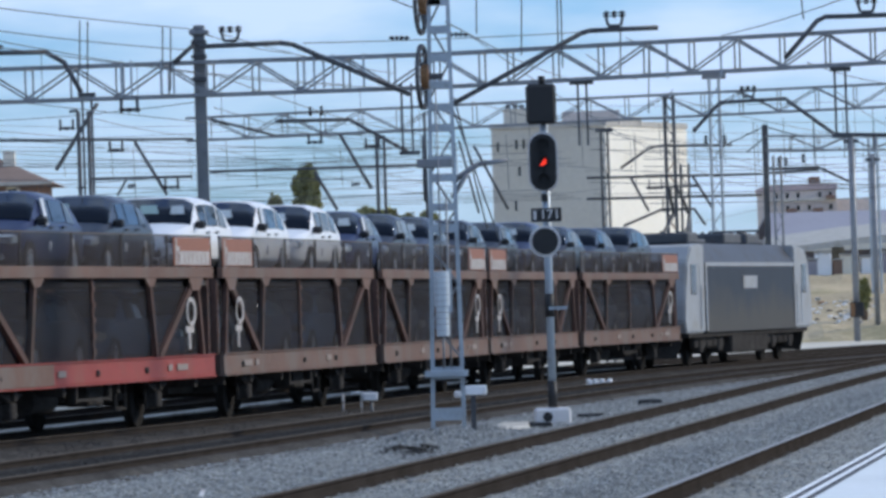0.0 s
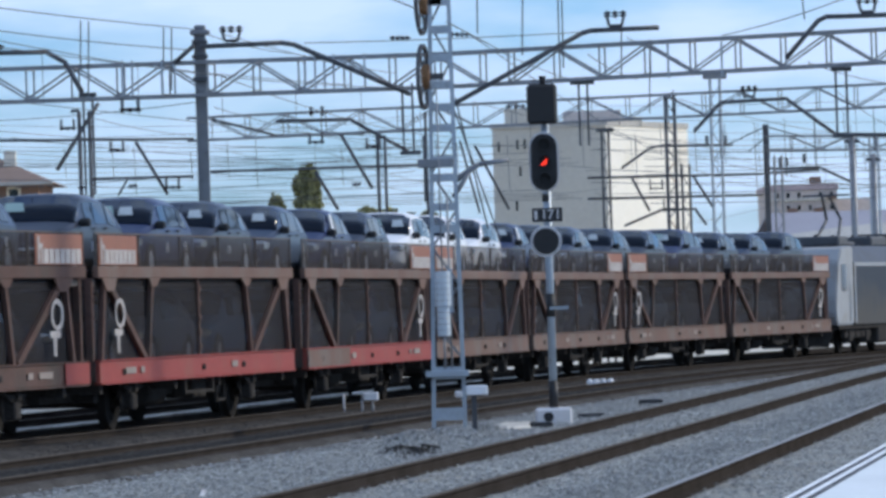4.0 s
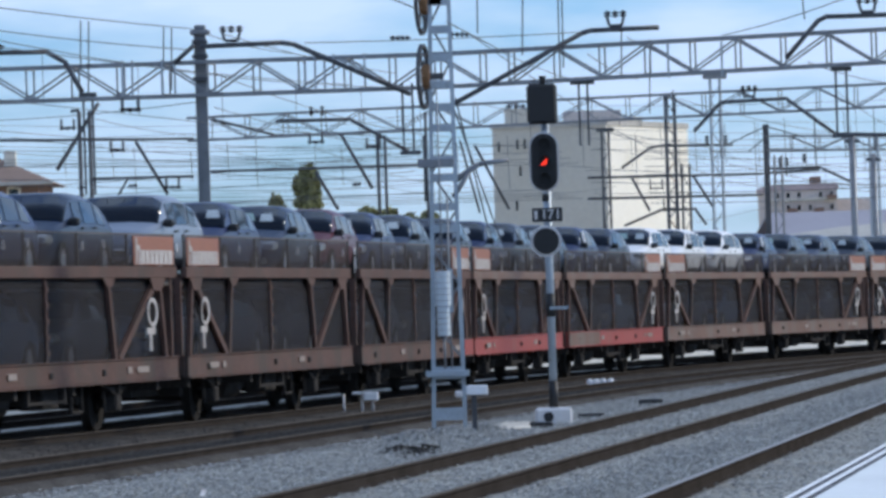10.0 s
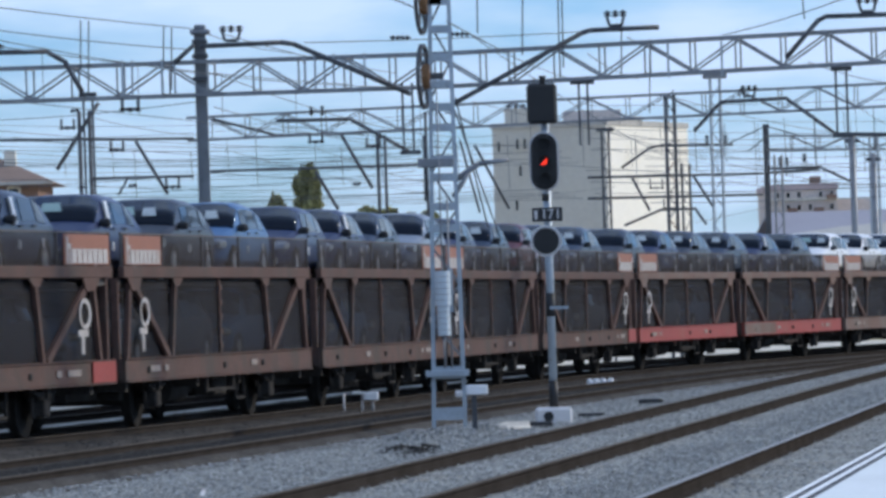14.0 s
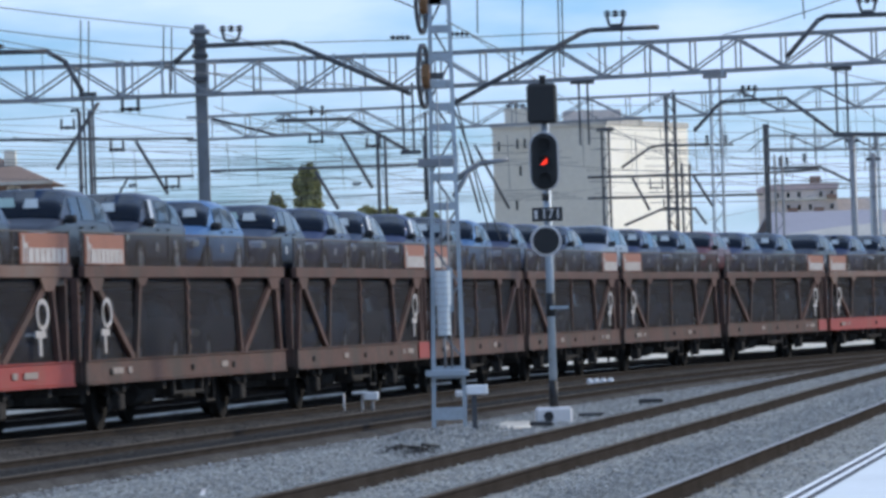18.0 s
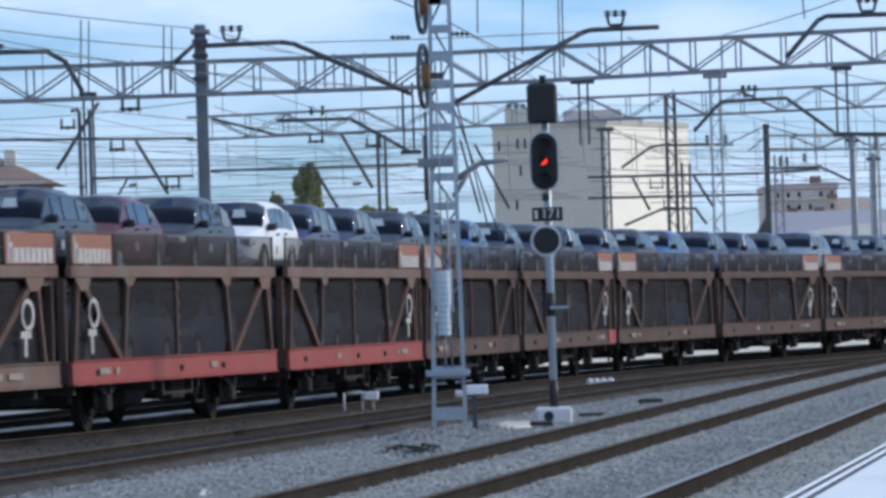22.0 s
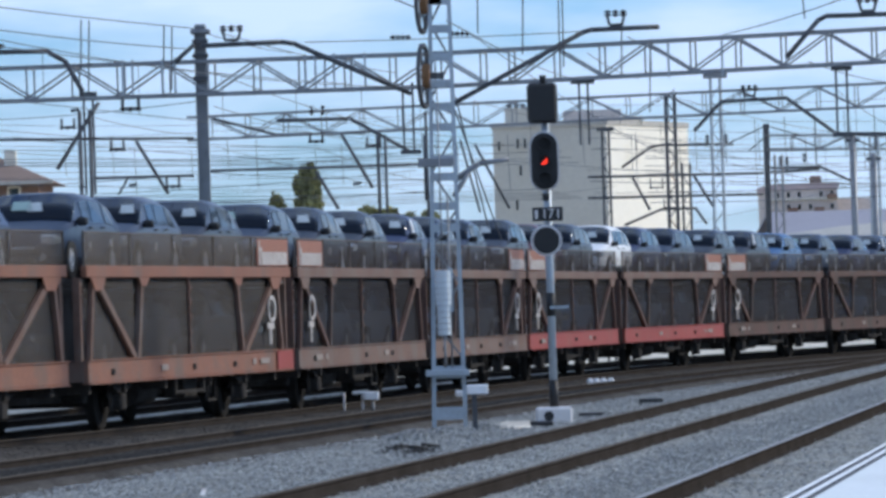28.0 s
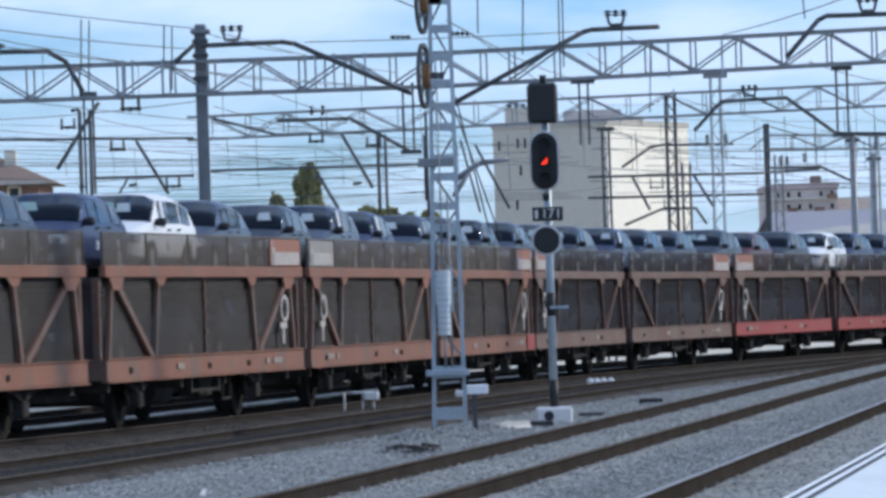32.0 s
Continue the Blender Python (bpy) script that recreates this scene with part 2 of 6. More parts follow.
for key, rgb in (("graphite", (0.020, 0.028, 0.050)), ("navy", (0.015, 0.027, 0.085)), ("slate", (0.022, 0.038, 0.076)), ("steel", (0.050, 0.070, 0.115)),
                 ("blue", (0.055, 0.14, 0.30)), ("red", (0.088, 0.020, 0.030)), ("white", (0.82, 0.83, 0.85)), ("silver", (0.20, 0.24, 0.31)), ("black", (0.019, 0.025, 0.042))):
    CAR_PAINT[key] = mat(key + "_car_paint", rgb, 0.30, 0.0, 0.04, 1, 6, 0, coat=0.06, spec=0.2)


# ---- mesh helpers ----
def box(bm, x0, x1, y0, y1, z0, z1, bevel=0.0):
    vs = [bm.verts.new((x, y, z)) for x in (x0, x1) for y in (y0, y1) for z in (z0, z1)]
    faces = [bm.faces.new([vs[i] for i in q]) for q in ((0, 1, 3, 2), (4, 6, 7, 5), (0, 4, 5, 1), (2, 3, 7, 6), (0, 2, 6, 4), (1, 5, 7, 3))]
    if bevel:
        edges = {e for f in faces for e in f.edges}
        bmesh.ops.bevel(bm, geom=list(edges), offset=bevel, segments=1, affect="EDGES")
    return bm


def rod(bm, a, b, r, seg=8, r2=None):
    a, b = Vector(a), Vector(b)
    q = (b - a).to_track_quat("Z", "Y").to_matrix()
    r2 = r if r2 is None else r2
    ring0 = [bm.verts.new(a + q @ Vector((r * math.cos(2 * math.pi * i / seg), r * math.sin(2 * math.pi * i / seg), 0))) for i in range(seg)]
    ring1 = [bm.verts.new(b + q @ Vector((r2 * math.cos(2 * math.pi * i / seg), r2 * math.sin(2 * math.pi * i / seg), 0))) for i in range(seg)]
    for i in range(seg):
        f = bm.faces.new((ring0[i], ring0[(i + 1) % seg], ring1[(i + 1) % seg], ring1[i]))
        f.smooth = seg > 6
    bm.faces.new(ring0[::-1])
    bm.faces.new(ring1)
    return bm


def beam(bm, a, b, w, h):
    """A square-edged bar from a to b, w across and h high."""
    a, b = Vector(a), Vector(b)
    d = (b - a).normalized()
    side = d.cross(Vector((0, 0, 1)))
    if side.length < 1e-3:
        side = Vector((1, 0, 0))
    side.normalize()
    up = side.cross(d)
    vs = [bm.verts.new(p + side * sx * w / 2 + up * sz * h / 2) for p in (a, b) for sx in (-1, 1) for sz in (-1, 1)]
    for q in ((0, 1, 3, 2), (4, 6, 7, 5), (0, 4, 5, 1), (2, 3, 7, 6), (0, 2, 6, 4), (1, 5, 7, 3)):
        bm.faces.new([vs[i] for i in q])
    return bm


def disc(bm, c, axis, r, t, seg=20, inner=0.0):
    """A wheel or ring of thickness t about an axis."""
    c, axis = Vector(c), Vector(axis).normalized()
    q = axis.to_track_quat("Z", "Y").to_matrix()
    rings = []
    for rad, z in ((r, -t / 2), (r, t / 2), (inner, t / 2), (inner, -t / 2)):
        rings.append([bm.verts.new(c + q @ Vector((max(rad, 0.001) * math.cos(2 * math.pi * i / seg), max(rad, 0.001) * math.sin(2 * math.pi * i / seg), z))) for i in range(seg)])
    for k in range(4):
        for i in range(seg):
            bm.faces.new((rings[k][i], rings[k][(i + 1) % seg], rings[(k + 1) % 4][(i + 1) % seg], rings[(k + 1) % 4][i]))
    return bm


def plate(bm, pts, out, t):
    """A flat plate: the outline pts, thickened by t along out."""
    out = Vector(out).normalized() * t
    lo = [bm.verts.new(Vector(p)) for p in pts]
    hi = [bm.verts.new(Vector(p) + out) for p in pts]
    bm.faces.new(lo[::-1])
    bm.faces.new(hi)
    for i in range(len(pts)):
        j = (i + 1) % len(pts)
        bm.faces.new((lo[i], lo[j], hi[j], hi[i]))
    return bm


def link(name, bm, material, parent=None):
    bmesh.ops.recalc_face_normals(bm, faces=bm.faces[:])
    me = bpy.data.meshes.new(name)
    bm.to_mesh(me)
    bm.free()
    me.materials.append(material)
    ob = new(name, me)
    if parent is not None:
        ob.parent = parent
    return ob


def part(name, bm, material, parent, label=""):
    ob = link(name, bm, material, parent)
    if label:
        ob["label"] = label
    return ob


def share(name, data, parent, m=None):
    """A further part on the same mesh data."""
    ob = new(name, data)
    ob.parent = parent
    if m is not None:
        ob.matrix_basis = m
    return ob


def thing(name, label, category, group="", kind="", m=None):
    ob = tagged(new(name), label, category, group, kind)
    ob.empty_display_size = 0.2
    if m is not None:
        ob.matrix_basis = m
    return ob


B = bmesh.new


# ---- plan: the tracks' centre lines, from curvature by distance ----
class Track:
    def __init__(self, x, y, heading, bends, start=-330.0, stop=330.0):
        self.s = np.arange(start, stop + 0.01, 0.5)
        knots = np.array([-72.8, -23.9, 11.4, 46.8, 82.2, 117.5, 187.2])
        k = np.interp(self.s, knots, bends)
        k[self.s < knots[0]] = 0
        zero = int(np.argmin(abs(self.s)))
        a = np.concatenate([[0], np.cumsum((k[1:] + k[:-1]) * 0.25)])
        self.a = a - a[zero] + math.radians(heading)
        px = np.concatenate([[0], np.cumsum((np.cos(self.a)[1:] + np.cos(self.a)[:-1]) * 0.25)])
        py = np.concatenate([[0], np.cumsum((np.sin(self.a)[1:] + np.sin(self.a)[:-1]) * 0.25)])
        self.x, self.y = px - px[zero] + x, py - py[zero] + y

    def at(self, s, off=0.0, z=0.0):
        """The place at distance s, off metres to the left of the line; and the heading."""
        a = float(np.interp(s, self.s, self.a))
        return Vector((float(np.interp(s, self.s, self.x)) - off * math.sin(a), float(np.interp(s, self.s, self.y)) + off * math.cos(a), z)), a


T1 = Track(0.546, 133.25, 80.733, [0.003022, 0.002022, -0.003735, -0.001028, -0.000936, -0.000904, -0.000888])
T2 = Track(0.005, 103.35, 80.937, [0.000334, 0.0003, -0.000915, -0.002292, -0.002529, -0.00242, -0.002376])
T3 = Track(7.07, 116.1, 82.457, [-0.000034, 0.000067, -0.000465, -0.000534, -0.000506, -0.000488, -0.00048])


def lead(t):
    """Distance along the first track of the coupling behind the first wagon, at t seconds."""
    u = t - 16
    return (((-2.774e-5 * u - 5.488e-4) * u + 0.053487) * u + 7.0568) * u + 92.424


PITCH = 30.576      # coupling to coupling, a pair of units


# ---- ground ----
def land(x, y):
    """Height of the ground: ballast close under the rails, hollows between the tracks, a low rise far off."""
    z = -0.24 + 0.035 * noise.noise(Vector((x * 0.35, y * 0.12, 0))) + 0.02 * noise.noise(Vector((x * 1.3, y * 0.9, 3)))
    if y > 250:
        z += min(1.0, (y - 250) / 200) * 3.0
    return z


def ground_sheet():
    xs = sorted({-3000, -900, -300, -120, -60, *range(-40, -14, 4), *[i * 0.75 - 14 for i in range(56)], *range(28, 80, 4), 120, 300, 900, 3000})
    ys = sorted({-3000, -900, -300, -100, 0, *[20 + i * 2.0 for i in range(70)], *range(160, 300, 5), *range(300, 520, 20), 700, 1200, 4500})
    bm = B()
    grid = [[bm.verts.new((x, y, land(x, y))) for y in ys] for x in xs]
    for i in range(len(xs) - 1):
        for j in range(len(ys) - 1):
            f = bm.faces.new((grid[i][j], grid[i + 1][j], grid[i + 1][j + 1], grid[i][j + 1]))
            cy = (ys[j] + ys[j + 1]) / 2
            f.material_index = 0 if cy < 232 and -60 < xs[i] < 70 else 1
            f.smooth = True
    ob = link("ground", bm, M_GRAVEL)
    ob.data.materials.append(M_GROUND)
    return tagged(ob, "grey stone ballast yard with dry earth farther off", "ground", kind="structure")


ground_sheet()


def stones(name, label, lines, count, material, seed, z=-0.205, size=(0.011, 0.029)):
    """Loose angular stones on strips (track, s0, s1, off0, off1), one joined mesh."""
    rng = np.random.default_rng(seed)
    t = (1 + 5 ** 0.5) / 2
    base = np.array([(-1, 0, t), (1, 0, t), (0, t, 1), (0, -t, 1), (t, 1, 0), (-t, 1, 0), (t, -1, 0), (-t, -1, 0)]) / 1.9
    tri = np.array([(0, 1, 2), (0, 3, 1), (1, 4, 2), (0, 2, 5), (1, 3, 6), (0, 7, 3), (1, 6, 4), (0, 5, 7)])
    verts, faces = [], []
    n = count // len(lines)
    for track, s0, s1, o0, o1 in lines:
        s = s0 + (s1 - s0) * rng.random(n) ** 1.6
        o = o0 + (o1 - o0) * rng.random(n)
        a = np.interp(s, track.s, track.a)
        x = np.interp(s, track.s, track.x) - o * np.sin(a)
        y = np.interp(s, track.s, track.y) + o * np.cos(a)
        r = size[0] + (size[1] - size[0]) * rng.random(n) ** 2
        j = 1 + 0.5 * (rng.random((n, 8, 3)) - 0.5)
        ang = rng.random(n) * 6.28
        p = base[None] * j * r[:, None, None] * np.array([1.2, 1.0, 0.75])
        c, sn = np.cos(ang)[:, None], np.sin(ang)[:, None]
        px = p[..., 0] * c - p[..., 1] * sn + x[:, None]
        py = p[..., 0] * sn + p[..., 1] * c + y[:, None]
        pz = p[..., 2] + z + 0.03 * (rng.random(n)[:, None] - 0.3)
        k = sum(len(v) for v in verts)
        verts.append(np.stack([px, py, pz], -1).reshape(-1, 3))
        faces.append((tri[None] + 8 * np.arange(n)[:, None, None] + k).reshape(-1, 3))
    me = bpy.data.meshes.new(name)
    me.from_pydata(np.concatenate(verts).tolist(), [], np.concatenate(faces).tolist())
    me.materials.append(material)
    return tagged(new(name, me), label, "ballast", kind="stuff")


stones("ballast_stones", "loose grey ballast stones between the tracks", [(T3, -75, 45, 0.95, 5.2), (T3, -75, 30, 1.0, 5.2), (T3, -75, 45, -3.2, -0.95)], 99000, M_STONE, 5)
stones("bed_stones", "loose pale ballast stones between and beside the rails", [(T3, -75, 45, -0.87, 0.87), (T3, -75, 45, -2.0, -0.98), (T3, -75, 45, 0.98, 2.0), (T3, -75, 30, -5.0, -2.0)], 76000, M_STONE, 8, z=-0.176)
stones("stained_stones", "rust-stained dark ballast stones", [(T2, -75, 60, -0.95, 0.87), (T2, -75, 60, 0.98, 6.0)], 36000, M_BED, 6, z=-0.12)


def heap(name, label, places, material, seed):
    """Low mounds of loose stones: (x, y, half width, half depth, height, count) each, one joined mesh."""
    rng = np.random.default_rng(seed)
    base = np.array([(1, 0, 0), (-1, 0, 0), (0, 1, 0), (0, -1, 0), (0, 0, 1), (0, 0, -1)], float)
    tri = np.array([(0, 2, 4), (2, 1, 4), (1, 3, 4), (3, 0, 4), (2, 0, 5), (1, 2, 5), (3, 1, 5), (0, 3, 5)])
    verts, faces, k = [], [], 0
    for x, y, wx, wy, tall, n in places:
        u, v = rng.normal(0, 0.45, n), rng.normal(0, 0.45, n)
        z = -0.235 + tall * np.exp(-(u * u + v * v) * 2.2)
        r = 0.016 + 0.034 * rng.random(n) ** 2
        p = base[None] * r[:, None, None] * (0.6 + 0.8 * rng.random((n, 6, 3)))
        p += rng.normal(0, 0.25, (n, 6, 3)) * r[:, None, None]
        p[..., 0] += (x + u * wx)[:, None]
        p[..., 1] += (y + v * wy)[:, None]
        p[..., 2] += z[:, None]
        verts.append(p.reshape(-1, 3))
        faces.append((tri[None] + 6 * np.arange(n)[:, None, None] + k).reshape(-1, 3))
        k += 6 * n
    me = bpy.data.meshes.new(name)
    me.from_pydata(np.concatenate(verts).tolist(), [], np.concatenate(faces).tolist())
    me.materials.append(material)
    return tagged(new(name, me), label, "ballast", kind="stuff")


heap("ballast_heap", "loose grey ballast heaped round the mast foot", [(0.03, 88.0, 0.75, 3.0, 0.13, 5200), (-0.55, 86.0, 0.45, 3.5, 0.14, 2600), (0.55, 90.5, 0.7, 3.5, 0.10, 1500)], M_STONE, 17)
# no hollow is dug; dark stones give its shade and debris
heap("hollow_shade_stones", "dark debris stones beside the heap, darkened for a hollow's shade", [(-0.72, 80.2, 0.22, 1.2, 0.04, 900), (-0.42, 77.6, 0.25, 1.0, 0.04, 700)], M_BED, 18)


# ---- tracks ----
RAIL_PROFILE = [(-0.07, -0.172), (0.07, -0.172), (0.07, -0.158), (0.012, -0.13), (0.012, -0.045), (0.036, -0.032), (0.036, -0.004), (0.03, 0.0), (-0.03, 0.0), (-0.036, -0.004), (-0.036, -0.032), (-0.012, -0.045), (-0.012, -0.13), (-0.07, -0.158)]


def rail(track, off, s0, s1, parent, head=None):
    bm = B()
    prev = None
    s = s0
    while s <= s1:
        p, a = track.at(s, off)
        n = Vector((-math.sin(a), math.cos(a), 0))
        ring = [bm.verts.new(p + n * u + Vector((0, 0, v))) for u, v in RAIL_PROFILE]
        if prev:
            for i in range(len(ring)):
                f = bm.faces.new((prev[i], prev[(i + 1) % len(ring)], ring[(i + 1) % len(ring)], ring[i]))
                f.material_index = 1 if i in (6, 7, 8) else 0
        prev = ring
        s += 3.0
    ob = part("rail", bm, M_RAIL, parent)
    ob.data.materials.append(head or M_RAILTOP)
    return ob


def track_bed(track, s0, s1, half, z, material, parent, spill=0.5):
    """A low bank of ballast under a track."""
    bm = B()
    prev = None
    s = s0
    while s <= s1:
        row = []
        for off, dz in ((-half - spill, -0.2), (-half, -0.01), (-1.0, 0.01), (-0.6, -0.02), (0.6, -0.02), (1.0, 0.01), (half, -0.01), (half + spill, -0.2)):
            p, a = track.at(s, off)
            row.append(bm.verts.new((p.x, p.y, z + dz + 0.014 * noise.noise(Vector((p.x * 2, p.y * 0.8, off))))))
        if prev:
            for i in range(7):
                f = bm.faces.new((prev[i], prev[i + 1], row[i + 1], row[i]))
                f.smooth = True
        prev = row
        s += 2.0
    return part("ballast_bed", bm, material, parent)


def make_track(name, label, track, s0, s1, bed, near, z=-0.19, gauge=0.92, half=1.5, sleepers=True, head=None):
    t = tagged(new(name), label, "railway track", kind="structure")
    rail(track, gauge, s0, s1, t, head)
    rail(track, -gauge, s0, s1, t, head)
    track_bed(track, s0, s1, half, z, bed, t, min(0.5, (half - 0.9) * 1.2))
    if not sleepers:
        return t
    sl = B()
    box(sl, -0.13, 0.13, -1.1, 1.1, -0.16, -0.108, 0.015)
    first = None
    s = near[0]
    while s < near[1]:
        p, a = track.at(s)
        m = Matrix.Translation(p) @ Matrix.Rotation(a, 4, "Z")
        if first is None:
            first = part("sleeper", sl, M_SLEEPER, t)
            first.matrix_basis = m
        else:
            share("sleeper", first.data, t, m)
        s += 0.6
    return t


class Beside:
    """A line parallel to another track."""
    def __init__(self, track, shift):
        self.s, self.a = track.s, track.a
        self.x, self.y = track.x - shift * np.sin(track.a), track.y + shift * np.cos(track.a)

    at = Track.at


make_track("track_1", "rust-stained main track that the train runs on", T1, -320, 320, M_BED, (-60, 40), z=-0.115, half=1.9)
T0 = Beside(T1, 4.7)
make_track("track_5", "dark disused siding beyond the train", T0, -100, 240, M_BED, (0, 0), half=1.2, sleepers=False)
make_track("track_2", "rusty disused track with dark ballast beside the train", T2, -110, 260, M_BED, (-60, 60), z=-0.105, half=1.1)
make_track("track_3", "rusty track in pale grey ballast between the signal and platform", T3, -200, 240, M_GRAVEL, (-70, -10), z=-0.168, sleepers=False)


def cable_trough():
    """A line of pale concrete trough covers between the train's track and the siding."""
    t = tagged(new("cable_trough"), "line of pale concrete cable-trough covers beyond the train", "cable trough", kind="structure")
    bm = B()
    box(bm, -1.9, 1.9, -0.27, 0.27, -0.26, -0.10, 0.02)
    first = None
    s = -78.0
    while s < 120:
        p, a = T1.at(s, 2.95)
        m = Matrix.Translation(p) @ Matrix.Rotation(a, 4, "Z")
        if first is None:
            first = part("cover", bm, M_TROUGH, t)
            first.matrix_basis = m
        else:
            share("cover", first.data, t, m)
        s += 4.0
    return t


cable_trough()


def apron():
    """Pale hardstanding on the far side of the yard."""
    bm = B()
    prev = None
    for i in range(40):
        s = 10 + i * 4.0
        row = []
        for off, z in ((6.3, -0.30), (6.6, -0.17), (12, -0.15), (19, -0.14), (27, -0.14), (27.3, -0.3)):
            p, a = T1.at(s, off)
            row.append(bm.verts.new((p.x, p.y, z + 0.02 * noise.noise(Vector((p.x * 0.5, p.y * 0.3, 7))))))
        if prev:
            for k in range(5):
                bm.faces.new((prev[k], prev[k + 1], row[k + 1], row[k]))
        prev = row
    return tagged(link("hardstanding", bm, M_APRON), "pale dry hardstanding beyond the sidings", "ground", kind="structure")


apron()
T4 = Beside(T3, -4.05)
make_track("track_4", "platform track with rusty rails in pale ballast", T4, -200, 240, M_GRAVEL, (-60, -40), z=-0.168, sleepers=False, head=M_RAILSHINE)


# ---- platform ----
def platform():
    t = tagged(new("platform"), "pale paved station platform with a lighter edge strip", "platform", kind="structure")

    def strip(name, o0, o1, z0, z1, material):
        bm = B()
        prev = None
        for i in range(0, 22):
            s = -190 + i * 8
            row = []
            for o, z in ((o0, z0), (o0, z1), (o1, z1), (o1, z0)):
                p, a = T4.at(s, o)
                row.append(bm.verts.new((p.x, p.y, z)))
            if prev:
                for k in range(4):
                    bm.faces.new((prev[k], prev[(k + 1) % 4], row[(k + 1) % 4], row[k]))
            prev = row
        return part(name, bm, material, t)

    strip("edge_nosing", -1.885, -1.923, 0.3, 0.700, M_EDGE)
    strip("edge_lip", -1.923, -1.966, 0.3, 0.700, M_DARKLINE)
    strip("edge_slab", -1.966, -2.008, -0.3, 0.700, M_EDGE)
    strip("edge_joint", -2.008, -2.053, -0.3, 0.700, M_DARKLINE)
    strip("paving", -2.053, -9.0, -0.3, 0.700, M_PLATFORM)
    strip("platform_wall", -1.93, -1.96, -0.3, 0.295, M_CONCRETE)


platform()


# ---- the train ----
HALF = 7.1           # half a unit's length
SIDE = 1.47


def wheelset(parent, x):
    w = new("wheelset")
    w.parent = parent
    w.location = (x, 0, 0.46)
    for y in (-0.87, 0.87):
        bm = B()
        disc(bm, (0, y, 0), (0, 1, 0), 0.46, 0.12, 24)
        disc(bm, (0, y - 0.07 * (1 if y > 0 else -1), 0), (0, 1, 0), 0.49, 0.03, 24)
        disc(bm, (0, y + 0.065 * (1 if y > 0 else -1), 0), (0, 1, 0), 0.18, 0.04, 12)
        for k in range(3):
            a = k * 2.094
            box(bm, 0.27 * math.cos(a) - 0.05, 0.27 * math.cos(a) + 0.05, y - 0.075, y + 0.075, 0.27 * math.sin(a) - 0.05, 0.27 * math.sin(a) + 0.05)
        part("wheel", bm, M_TREAD, w)
    bm = B()
    rod(bm, (0, -1.05, 0), (0, 1.05, 0), 0.085, 10)
    part("axle", bm, M_UNDER, w)
    return w


